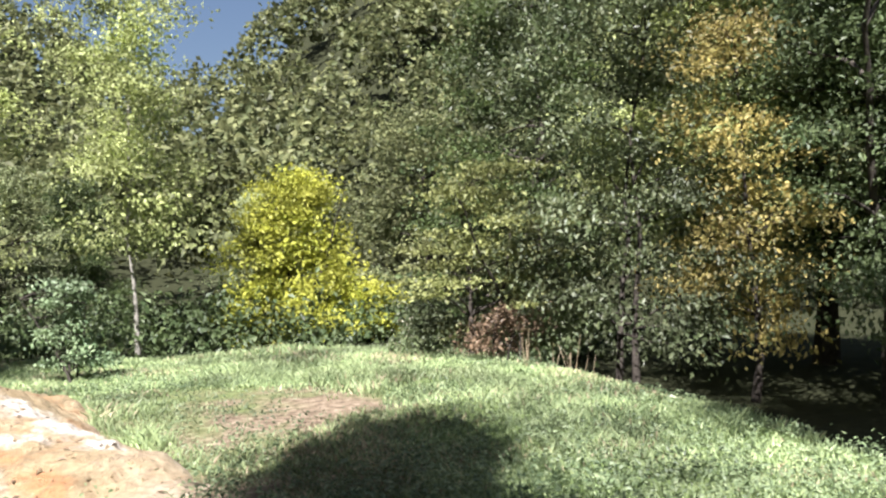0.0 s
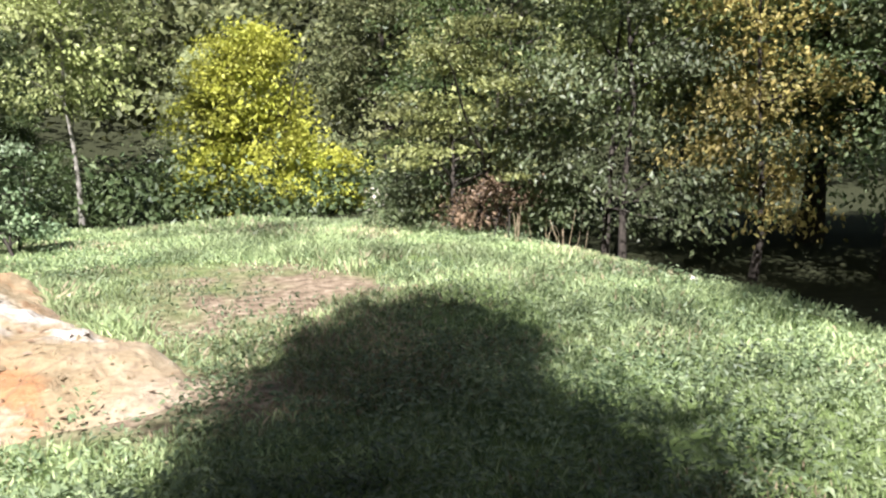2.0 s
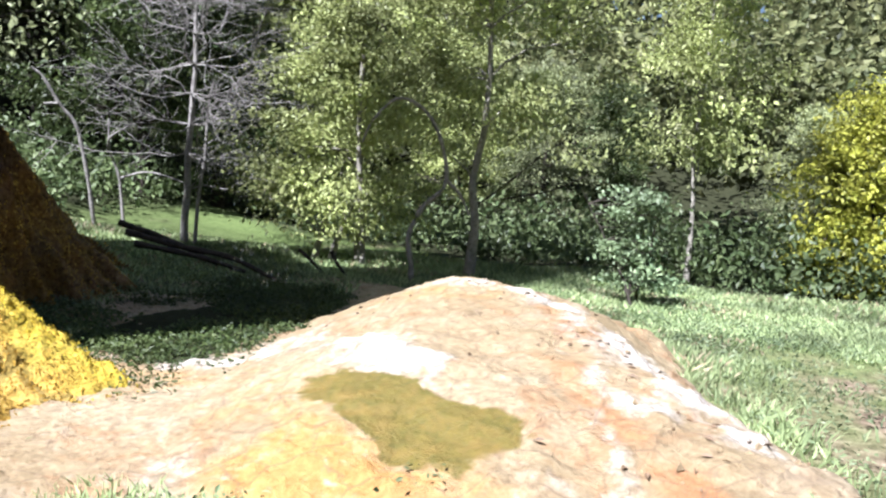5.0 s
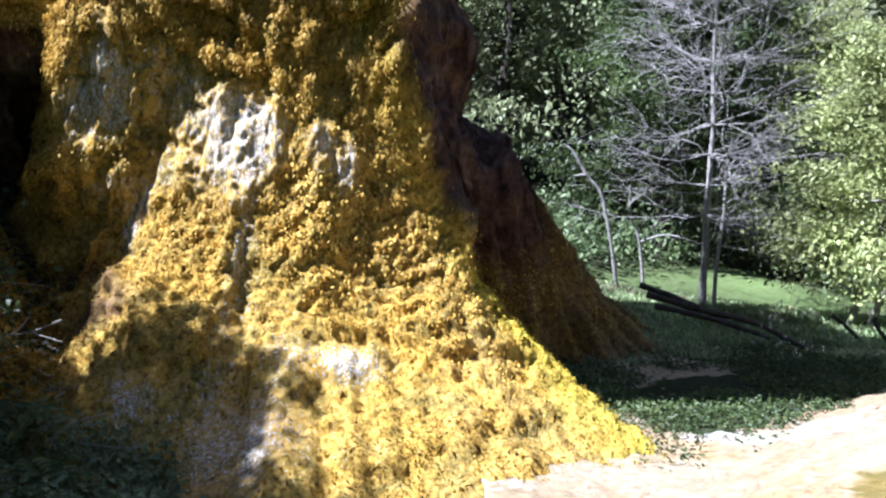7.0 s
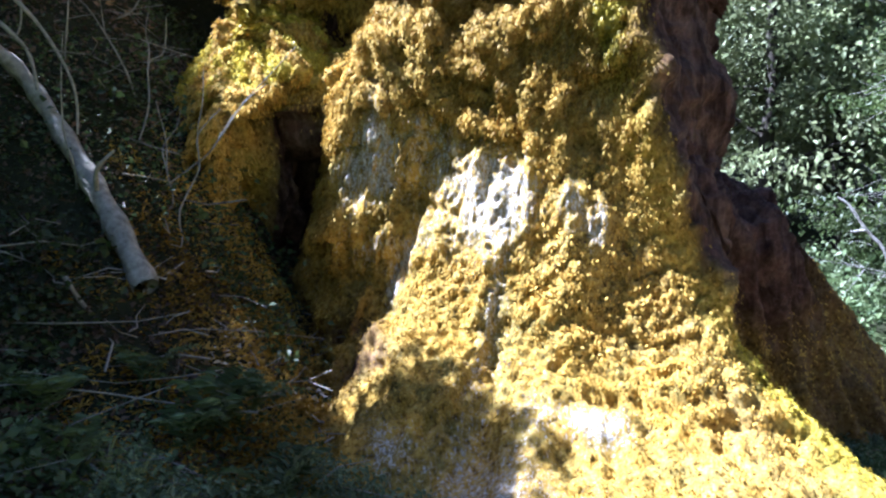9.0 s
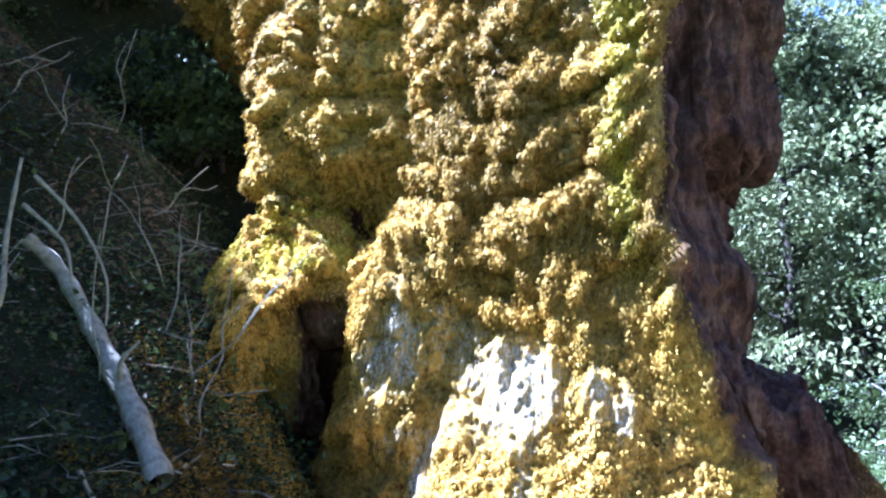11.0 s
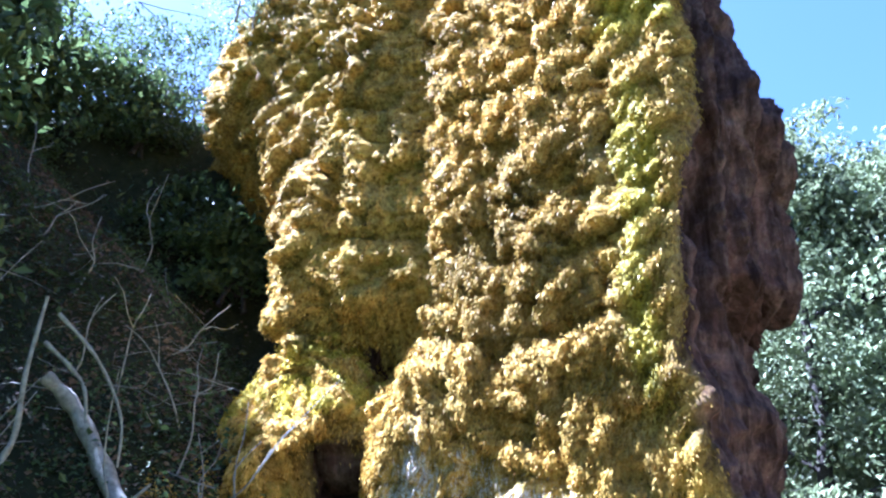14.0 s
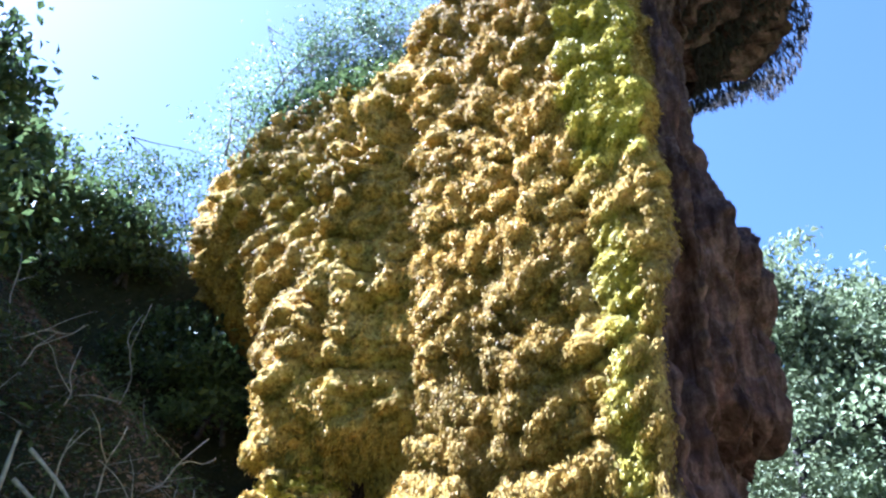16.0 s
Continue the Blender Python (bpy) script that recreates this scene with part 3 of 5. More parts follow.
def tufa_body(name, axis, spans, z0, z1, nz, radius, masks, label, lobe=1.0, fringe=0, power=1.35, wide=1.0, tall=1.0, settled=1.0):
    """A rock body round an upright axis, with draped moss cushions where the masks leave moss. spans: turns in degrees and the count of steps to each."""
    turn = np.concatenate([np.linspace(a, b, n, endpoint=False) for (a, _), (b, n) in zip(spans, spans[1:])] + [[spans[-1][0]]])
    th, z = np.meshgrid(np.radians(turn), z0 + (z1 - z0) * np.linspace(0, 1, nz) ** power, indexing="ij")
    r = radius(th, z)
    m = masks(th, z, r)
    e = np.cos(th)[..., None] * E0 + np.sin(th)[..., None] * ER
    p = np.concatenate([np.array(axis) + r[..., None] * e, z[..., None]], -1)
    # distance down the surface, and the way out of it
    run = np.hypot(np.gradient(r, axis=1), np.gradient(z, axis=1))
    fall = np.cumsum(run, 1)
    fall = fall - fall[:, -1:]
    arc = th * np.clip(r, 1.0, None)
    way = np.cross(np.gradient(p, axis=0), np.gradient(p, axis=1))
    way /= np.linalg.norm(way, axis=2, keepdims=True) + 1e-9
    moss = np.clip(1 - m["rock"], 0, 1) * (1 - m["lime"] / 0.45)
    hang = np.clip(np.abs(way[..., 2]) * -1.4 + 1.25, 0.35, 1) * (0.5 + 0.5 * step(1.5, 4.5, z))
    ua, va = arc + 0.9 * fbm(arc * 0.8, fall * 0.8, 3, 51), fall + 1.0 * fbm(arc * 1.1, fall * 0.7, 3, 52)
    ub, vb = arc + 0.22 * fbm(arc * 3, fall * 3, 2, 53), fall + 0.3 * fbm(arc * 2.5, fall * 2, 2, 54)
    rope = 0.35 + 1.3 * smooth_noise(arc * 1.3 + fbm(arc, fall, 2, 55), fall * 0.3, 56)
    d = lobes(ua / wide, va / tall, 0.31, 0.4, 61) * 0.33 * (0.4 + 0.6 * rope) * hang
    low = 0.45 + 0.55 * step(2.0, 5.0, z)
    d = d + lobes(ub / wide, vb / tall, 0.13, 0.17, 62) * 0.09 * low * (0.5 + smooth_noise(arc * 1.1, fall * 1.1, 57))
    d = d + lobes(arc + 0.05 * fbm(arc * 9, fall * 9, 2, 68), fall, 0.07, 0.08, 58) * 0.035
    d = d + np.clip((0.1 + 0.12 * hang) * low * fbm(arc * 6, fall * 5, 4, 72), -0.1, 0.2) + (1 - hang) * lobes(ua, va, 0.9, 0.9, 70) * 0.06
    big = fbm(arc * 0.9, z * 0.35, 4, 63) * 0.45
    rib = 1 - np.abs(2 * smooth_noise(arc * 3.2 + 0.8 * fbm(arc, z, 3, 59), z * 0.22, 60) - 1)
    flute = rib * 0.3 + fbm(arc * 6, z * 0.6, 4, 64) * 0.45 + fbm(arc * 1.6, z * 1.1, 4, 65) * 0.45 + fbm(arc * 11, z * 7, 3, 66) * 0.12 - 0.2
    out = big + moss * (d - 0.17) * lobe + (1 - moss) * flute * (1.35 - 2.7 * m["lime"]) + (0.03 + 0.06 * m["lime"]) * fbm(arc * 18, fall * 8, 3, 67)
    p = p + way * out[..., None]
    p[..., 2] -= moss * d * lobe * 0.25 * hang
    p = EYE + (set_back(p) - EYE) * settled
    me = mesh(name, p.reshape(-1, 3) - TUFA_AT, [sheet(len(turn), nz)], TUFA, True, {k: m[k] for k in ("rock", "lime", "lush")})
    part(name, me, tufa, label)
    crown = p[(z > 13.0 + 2.5 * fbm(arc * 0.5, z * 0.5, 3, 96)) & (th < -0.1)]
    if fringe:
        w = (moss * np.clip(0.5 + d * d * 25, 0, 2) * run * r * (0.65 + 0.35 * step(10, 6, z)) * step(-0.2, 0.1, z) * np.gradient(th, axis=0)).ravel()
        w = w * (m["lime"].ravel() < 0.2)
        pick = rng.choice(len(w), fringe, p=w / w.sum())
        q = p.reshape(-1, 3)[pick] + rng.normal(size=(fringe, 3)) * 0.015
        fringe_v.append(q)
        fringe_way.append(way.reshape(-1, 3)[pick] * 0.4 + rng.normal(size=q.shape) * 0.22 + [0, 0, -0.7])
        fringe_green.append(m["lush"].ravel()[pick])
    return crown


def arete(z):
    """The turn at which the moss gives way to the bare flank, in degrees."""
    return np.interp(z, [0, 1, 2, 3, 4, 5, 6, 7.3, 8.5, 11], [20, 19, 15, 13, 11.5, 14, 15, 15, 20, 27])


def column_radius(th, z):
    t = np.degrees(th)
    flare = np.interp(t, [-180, -100, -50, -30, -20, -10, -5, 14, 18, 22, 30, 45, 70, 180], [1.0, 1.4, 2.2, 3.0, 4.0, 4.9, 5.1, 5.4, 5.0, 3.0, 1.7, 1.9, 1.7, 1.0])
    facet = 2.4 / np.cos(np.radians(np.clip(t + 25, -25, 45)))
    facet = 2.65 + (facet - 2.65) * step(1.5, 5.0, z)
    r = facet + (2.65 - facet) * step(14, 30, t) - 0.9 * step(80, 110, t) + flare * np.exp(-np.clip(z, -0.5, 20) / 1.25)
    r = r + 0.65 * step(-32, -58, t) * step(-130, -100, t) * step(5.5, 3.8, z) * step(0.4, 1.6, z)
    side = r * np.sin(th)
    r = r - 0.42 * np.exp(-(((t - 1.5 - 2.5 * np.sin(z * 1.1)) / 2.4) ** 2)) * step(4.6, 5.2, z) * step(9.5, 8.0, z)
    r = r + (0.45 * blob(side, z, -1.2, 0.7, 0.42, 0.38) + 0.45 * blob(side, z, -2.5, 1.0, 0.35, 0.35) + 0.35 * blob(side, z, -2.6, 2.0, 0.4, 0.35) - 0.3 * blob(side, z, -0.65, 0.7, 0.14, 0.6)) * step(-100, -80, t)
    r = r - 0.3 * step(0, 9, t - arete(z)) * step(2, 3, z) * step(8, 7, z)
    r = r - 0.6 * step(28, 55, t) * step(1, 3.0, z) * step(5.6, 5.0, z)
    r = r + 0.05 * step(45, 80, t) * step(5.0, 5.5, z) * step(9, 7, z)
    r = r - 0.9 * step(42, 70, t) * step(7.3, 10.0, z)
    rag = 1.3 * fbm(t * 0.16, z * 1.2, 4, 69)
    r = r + 2.5 * step(38, 70, t) * step(125, 95, t) * step(12.5, 13.5, z + rag)
    return r * np.sqrt(np.clip((15.0 - z) / 0.8, 0.0, 1))


def column_masks(th, z, r):
    t = np.degrees(th)
    side = r * np.sin(th)
    wav = 9 * fbm(z * 0.9, th * 3, 3, 71) * 2
    rock = step(-1, 3.5, t + 0.6 * wav - arete(z)) * step(0.9, 2.4, z + 0.02 * (60 - t)) + 0.6 * step(28, 38, t)
    lime = blob(side, z, -0.8, 2.2, 0.5, 0.55) + 1.2 * blob(side, z, -2.2, 2.9, 0.6, 0.55) + blob(side, z, 0.0, 2.25, 0.12, 0.3) + blob(side, z, 0.25, 1.95, 0.12, 0.35) + blob(side, z, -0.68, 1.2, 0.12, 0.8)
    lime = lime + blob(side, z, -0.35, 0.25, 0.5, 0.16) + blob(side, z, 0.12, 0.58, 0.35, 0.11) + blob(side, z, -2.2, 1.75, 0.55, 0.22) + blob(side, z, -1.9, 1.4, 0.12, 0.3) + 0.6 * blob(side, z, -1.25, 0.42, 0.3, 0.14) + 0.7 * blob(side, z, -2.45, 3.9, 0.2, 0.35)
    lime = lime + 0.6 * blob(side, z, -1.5, 2.5, 1.5, 0.9) + 0.45 * blob(side, z, -0.5, 0.6, 1.0, 0.5)
    lime = lime * np.clip(0.85 + 1.6 * fbm(side * 3, z * 1.2, 3, 77), 0, 1.2) * step(24, 16, t)
    lush = step(0, 4, t + 0.5 * wav) * step(20, 15, t + 0.6 * wav) * (1.2 * step(7.9, 9.4, z) + 1.1 * blob(t, z, 10, 6.8, 4, 1.1) + 1.0 * blob(t, z, 7, 4.6, 3.5, 1.0)) * 0.95
    lush = lush + 0.2 * step(11, 17, t) * step(30, 24, t) * step(1.8, 0.8, z) + 0.35 * step(-6, -2, t - arete(z) + 0.3 * wav) * step(8, 3, t - arete(z)) * step(4.5, 3.0, z)
    # Soil between cushions; its dark rock colour also stands for shade on the left.
    soil = step(-14, -24, t + 22 * fbm(side * 1.2, z * 2, 3, 79)) * step(1.5, 0.7, z) * np.clip(0.5 + 3 * fbm(side * 2.6, z * 5, 3, 80), 0, 1)
    rock = np.maximum(rock, soil * (1 - blob(side, z, -1.2, 0.7, 0.45, 0.4)))
    return {"rock": np.clip(rock, 0, 1), "lime": np.clip(lime, 0, 1) * 0.37, "lush": np.clip(lush, 0, 1)}


tufa_body("moss_column", AXIS, ((-110, 0), (-64, 30), (26, 300), (85, 100), (150, 34)), -0.4, 15.0, 560, column_radius, column_masks, "golden moss cushions over a flaring tufa column", 1.0, 300000)

CLIFF = np.array([-18.6, 2.4])


def cliff_radius(th, z):
    return (6.0 + 0.5 * np.exp(-np.clip(z - 4, 0, 20) / 2.0)) * (0.72 + 0.28 * step(4.3, 5.8, z)) * np.sqrt(np.clip((17.6 - z) / 5.0, 0, 1)) * (1 - (1 - np.interp(z, [5.2, 6.6, 8.2, 11.0], [0.25, 0.4, 0.64, 1])) * step(-15, -55, np.degrees(th)))


def cliff_masks(th, z, r):
    t = np.degrees(th)
    rock = step(-95, -105, t + 20 * fbm(z, th * 4, 3, 73)) * 0.7 + 0 * z
    return {"rock": np.clip(rock, 0, 1), "lime": 0.55 * blob(t, z, -28, 6.2, 5, 0.8), "lush": np.clip(0.1 + 1.2 * fbm(t * 0.1, z * 0.8, 3, 75), 0, 1)}


cliff_top = tufa_body("moss_cliff", CLIFF, ((-82, 0), (-8, 250), (16, 20)), 4.2, 17.6, 340, cliff_radius, cliff_masks, "moss-hung tufa cliff set back from the column", 1.2, 110000, 1.0, 1.1, 1.15)

# Dark body added to close the gap, so the hollow reads as shade.
tufa_body("back_wall", (-15.2, 0.9), ((-100, 0), (60, 60)), 0.0, 7.5, 70, lambda th, z: 1.7 + 0 * z, lambda th, z, r: {"rock": 1 + 0 * z, "lime": 0 * z, "lush": 0 * z}, "added dark rock backing for the shaded hollow behind the ledge", 1.0)

LEDGE = np.array([-12.0, -0.05])


def ledge_radius(th, z):
    t = np.degrees(th)
    block = (1.15 + 0.14 * np.sin(th * 3 + 1)) * step(2.8, 3.4, z - 0.4 * step(0.0, 0.4, th) + 0.3 * np.sin(th * 5))
    drape = 0.3 + 0.85 * np.exp(-(((t + 8) / 24) ** 2)) * step(1.2, 2.2, z + 0.3 * np.cos(th * 7))
    return np.maximum(block, drape) * np.clip((4.3 + 0.45 * (1 - np.cos(th)) - z) / 1.2, 0, 1) ** 0.6


def ledge_masks(th, z, r):
    # Rock at both sides below the shelf darkens them for the shaded hollow.
    return {"rock": np.clip(step(1.7, 1.2, z) * 0.8 + 0.7 * step(0.06, 0.22, fbm(th * 3, z * 1.5, 3, 78)) * step(3.9, 3.4, z) + (step(0.45, 0.65, th) + step(-0.75, -0.95, th)) * step(3.6, 3.3, z), 0, 1), "lime": 0 * z, "lush": step(3.4, 3.8, z) * 0.4 * (1 + np.sin(th * 9 + z * 7)) + 0.4 * step(0.0, 0.2, fbm(th * 2, z * 2, 3, 82))}


tufa_body("moss_ledge", LEDGE, ((-180, 0), (-90, 20), (90, 130), (180, 20)), 1.0, 5.3, 160, ledge_radius, ledge_masks, "overhanging ledge with green and golden moss", 1.2, 40000, 1.0, settled=1.12)

fv, fw, fg = np.concatenate(fringe_v), np.concatenate(fringe_way), np.concatenate(fringe_green)
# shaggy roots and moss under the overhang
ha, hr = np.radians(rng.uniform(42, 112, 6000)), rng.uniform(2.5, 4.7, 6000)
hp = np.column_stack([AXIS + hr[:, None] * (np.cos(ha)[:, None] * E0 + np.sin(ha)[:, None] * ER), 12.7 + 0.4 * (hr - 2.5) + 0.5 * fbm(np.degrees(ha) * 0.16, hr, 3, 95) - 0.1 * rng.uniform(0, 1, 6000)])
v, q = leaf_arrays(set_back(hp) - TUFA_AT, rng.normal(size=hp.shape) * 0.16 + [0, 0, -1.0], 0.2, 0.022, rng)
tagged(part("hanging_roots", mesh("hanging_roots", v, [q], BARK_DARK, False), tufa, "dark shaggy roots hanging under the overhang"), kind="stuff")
for green, mat_, lab in ((False, MOSS_FRINGE, "hanging golden moss strands"), (True, MOSS_GREEN, "hanging yellow-green moss strands")):
    k = (fg > 0.5) == green
    v, q = leaf_arrays(fv[k], fw[k], 0.055 + 0.025 * step(0.8, 3.0, fv[k][:, 2]), 0.018, rng)
    v, q = v.reshape(-1, 4, 3)[:, [1, 2, 3]].reshape(-1, 3), np.arange(3 * int(k.sum())).reshape(-1, 3)
    tagged(part("moss_strands", mesh("moss_strands", v - TUFA_AT, [q], mat_, False), tufa, lab), kind="stuff")


# ---- trees and bushes ----
def ground_at(x, y):
    return float(ground_height(np.array([x]), np.array([y]))[0])


def rooted(x, y):
    return (x, y, ground_at(x, y))


def from_eye(yaw, far, eye=(0.0, 0.0)):
    return eye[0] - far * math.sin(radians(yaw)), eye[1] + far * math.cos(radians(yaw))


tree("yellow_tree", rooted(*from_eye(10.8, 18.5)), 3.75, 1.6, 0.2, LEAF_YELLOW, BARK_DARK, "small bright yellow autumn tree at the meadow edge", 11, 0.06, 260, 80, 0.11, 0.28, stems=3, flat=0.8, taper_top=0.5)
tree("yellow_bush", rooted(*from_eye(5.2, 17.5)), 1.2, 0.8, 0.05, LEAF_YELLOW, BARK_DARK, "low yellow bush under the yellow tree", 111, 0.03, 30, 100, 0.11, 0.2, stems=3)
tree("yellow_bush", rooted(*from_eye(13.8, 17.5)), 1.1, 0.8, 0.05, LEAF_YELLOW, BARK_DARK, "low yellow bush under the yellow tree", 112, 0.03, 30, 100, 0.11, 0.2, stems=3)
tree("tall_tree", rooted(-8.35, 12.1), 7.0, 1.95, 1.9, LEAF_LIME, BARK_GREY, "slender grey-barked tree with yellow-green leaves", 12, 0.068, 230, 120, 0.085, 0.27)
tree("tall_tree", rooted(-6.0, 15.3), 7.6, 1.5, 2.0, LEAF_LIME, BARK_GREY, "thin grey-barked tree with sparse yellowish leaves", 13, 0.042, 130, 90, 0.1, 0.34)
tree("shrub", rooted(-5.6, 11.7), 1.45, 0.5, 0.2, LEAF_BLUE, BARK_DARK, "low bluish-green shrub on the meadow edge", 14, 0.03, 40, 60, 0.08, 0.12, stems=3)
tree("spray_bush", rooted(*from_eye(-3.0, 12.5)), 2.9, 1.5, 0.1, LEAF_SPRAY, BARK_DARK, "bush with layered sprays of yellow-green leaves", 15, 0.06, 80, 110, 0.085, 0.3, flat=0.2, stems=3)
tree("leafy_tree", rooted(*from_eye(-12.5, 12.8)), 7.6, 2.5, 0.5, LEAF_SILVER, BARK_DARK, "broad dark tree with small grey-green leaves", 16, 0.075, 290, 115, 0.088, 0.32, stems=2)
tree("leafy_tree", rooted(*from_eye(-29, 12.0)), 7.4, 2.2, 1.0, LEAF_GREEN, BARK_DARK, "broad dark green tree over the shaded hollow", 17, 0.12, 240, 120, 0.09, 0.34, stems=2)
tree("ochre_tree", rooted(*from_eye(-20.5, 11.5)), 5.2, 1.1, 0.9, LEAF_OCHRE, BARK_DARK, "slim tree turning yellow and orange in autumn", 18, 0.05, 95, 75, 0.085, 0.27)
tree("leafy_tree", rooted(*from_eye(1.5, 24)), 6.6, 2.9, 0.8, LEAF_HILL, BARK_DARK, "green tree behind the meadow", 19, 0.15, 220, 90, 0.14, 0.4)
tree("leafy_tree", rooted(*from_eye(-6.5, 18)), 8.4, 2.8, 0.8, LEAF_DARK, BARK_DARK, "dense dark green tree behind the bushes", 20, 0.18, 260, 105, 0.115, 0.4)
tree("willow_bush", rooted(*from_eye(41, 13.0, HERE)), 4.0, 1.5, 0.4, LEAF_LIME, BARK_GREY, "pale green leafy bush beside the bare tree", 22, 0.07, 150, 110, 0.1, 0.32, stems=3)

FOREST = [(22, 24, 4.6), (27, 22, 5.0), (33, 23, 5.6), (38, 19, 5.8), (44.5, 20, 6.2), (50, 20, 6.6), (55, 19, 7.5), (57, 26, 12.5), (61, 24.5, 13), (65.5, 23.5, 13.2), (-18, 17, 9), (-25, 15, 9), (-33, 14, 9), (-41, 15, 9), (13, 26, 4.2)]
moulds = []
for n, (mat_, lab) in enumerate(((LEAF_DARK, "dark green broadleaf tree in the wood"), (LEAF_WOOD, "green broadleaf tree in the wood"), (LEAF_LIME, "yellow-green broadleaf tree in the wood"))):
    yaw, far, high = FOREST[n]
    x, y = from_eye(yaw, far, HERE)
    moulds.append(tree("wood_tree", rooted(x, y), 9.0, 2.9, 1.7, mat_, BARK_DARK, lab, 40 + n, 0.17, 190, 105, 0.155, 0.42, group="trees of the wood"))
    moulds[-1].scale = (high / 9.0,) * 3
for n, (yaw, far, high) in enumerate(FOREST[3:]):
    x, y = from_eye(yaw, far, HERE if yaw > 15 else (0, 0))
    ob = copy_thing(moulds[(2, 2, 0, 0, 1, 1, 1)[n % 7]], pose(x, y, ground_at(x, y), 0, 0, 67 * n))
    ob.scale = (high / 9.0,) * 3


# Unseen copies added behind the viewpoint to cut skylight on shaded ground.
for n, (yaw, far, high) in enumerate(((172, 17, 12), (190, 16, 12), (208, 17, 13), (226, 16, 12), (246, 16, 12), (266, 18, 13))):
    x, y = from_eye(yaw, far, HERE)
    ob = copy_thing(moulds[n % 2], pose(x, y, ground_at(x, y), 0, 0, 41 * n))
    ob.scale = (high / 9.0,) * 3


def bare_tree():
    """A leafless tree: a straight pale stem and thin rising branches that fork again and again."""
    r = np.random.default_rng(77)
    x, y = from_eye(52.0, 13.6, HERE)
    ob = thing("bare_tree", rooted(x, y), "leafless pale grey tree with dense thin branches", "tree")
    wood = Heap()
    stem = bent_line((0, 0, -0.1), (0.05, 0.1, 5.0), r, 0, 0.02, 14)
    wood.tube(stem, 0.05 * np.linspace(1, 0.12, 14), 8)
    wood.tube(bent_line((0.1, 0.08, -0.1), (0.2, 0.2, 2.0), r, 0, 0.03, 8), 0.03 * np.linspace(1, 0.4, 8), 6)
    twigs = Heap()
    for k in range(110):
        h = 0.8 + 3.9 * (k / 110) ** 0.9
        n = np.abs(stem[:, 2] - h).argmin()
        a = r.uniform(0, 2 * np.pi)
        reach = (1.35 if h < 3 else 1.35 - 0.5 * (h - 3)) * r.uniform(0.6, 1.1)
        rise = reach * r.uniform(-0.1, 0.9) * (0.4 + 0.2 * h)
        tip = stem[n] + [reach * math.cos(a), reach * math.sin(a), rise]
        line = bent_line(stem[n], tip, r, 0.1, 0.1, 8)
        wood.tube(line, 0.01 * np.linspace(1, 0.3, 8), 4)
        for b in range(13):
            m = r.integers(2, 8)
            way = line[m] - line[0]
            way = way / np.linalg.norm(way) + r.normal(size=3) * 0.55
            t2 = bent_line(line[m], line[m] + way * r.uniform(0.18, 0.55), r, 0.03, 0.12, 5)
            twigs.tube(t2, 0.0042 * np.linspace(1, 0.4, 5), 3)
    part("trunk", wood.mesh("trunk", BARK_PALE), ob)
    tagged(part("twigs", twigs.mesh("twigs", BARK_PALE), ob), kind="stuff")
    ob.scale = (1.33,) * 3


bare_tree()


def hill_forest():
    """Far wooded hillside: very many crowns, each of loose leaf sprays."""
    r = np.random.default_rng(5)
    vs, qs, n = [], [], 0
    for k in range(640):
        yaw = r.uniform(-42, 72) if k < 560 else r.uniform(215, 318)
        far = r.uniform(28, 105) if k < 560 else r.uniform(30, 90)
        x, y = from_eye(yaw, far)
        z = ground_at(x, y)
        high, wide = r.uniform(6, 10), r.uniform(2.2, 3.6)
        m = int(320 * (1.15 - far / 130))
        d = r.normal(size=(m, 3))
        d /= np.linalg.norm(d, axis=1, keepdims=True)
        d[:, 2] = np.abs(d[:, 2]) * 1.1 - 0.35
        lump = 0.7 + 0.5 * smooth_noise(d[:, 0] * 2.2 + k, d[:, 1] * 2.2 + d[:, 2], k)
        p = d * lump[:, None] * r.uniform(0.75, 1, (m, 1)) * [wide, wide, high * 0.55] + [x, y, z + high * 0.45]
        v, q = leaf_arrays(p, d + r.normal(size=d.shape) * 0.7 + [0, 0, -0.2], 0.22 + far * 0.006, 0.15 + far * 0.0042, r)
        vs.append(v)
        qs.append(q + n)
        n += len(v)
    me = mesh("hill_forest", np.concatenate(vs), [np.concatenate(qs)], LEAF_HILL, False)
    tagged(new("hill_forest", me), "dense mixed autumn wood covering the hillside", "forest", "", "stuff")


hill_forest()

# ---- unseen trees added to cast shade over the glade ----
SHADE_TREES = ((-2.1, -5.2, 18.0, 0.85, 10.5), (-1.5, -6.1, 15.5, 0.5, 8.0), (2.6, -4.7, 20.0, 2.3, 17.0), (-7.1, -3.72, 7.0, 1.3, 0.6), (-6.2, -3.75, 7.7, 1.2, 0.8), (-8.3, -3.6, 5.1, 1.0, 0.2), (-10.8, -6.0, 2.2, 1.3, 0.2), (-12.0, -5.7, 2.2, 1.3, 0.2))
for n, (x, y, high, wide, low) in enumerate(SHADE_TREES):
    tree("shade_tree", rooted(x, y), high, wide, low, LEAF_DARK, BARK_DARK, "unseen broadleaf tree added to cast shade on the glade", 61 + n, 0.2 if high > 8 else 0.1, 150 if high > 8 else 110, 80 if high > 8 else 110, 0.21 if high > 8 else 0.15, 0.42 if high > 8 else 0.3, group="trees of the bank")

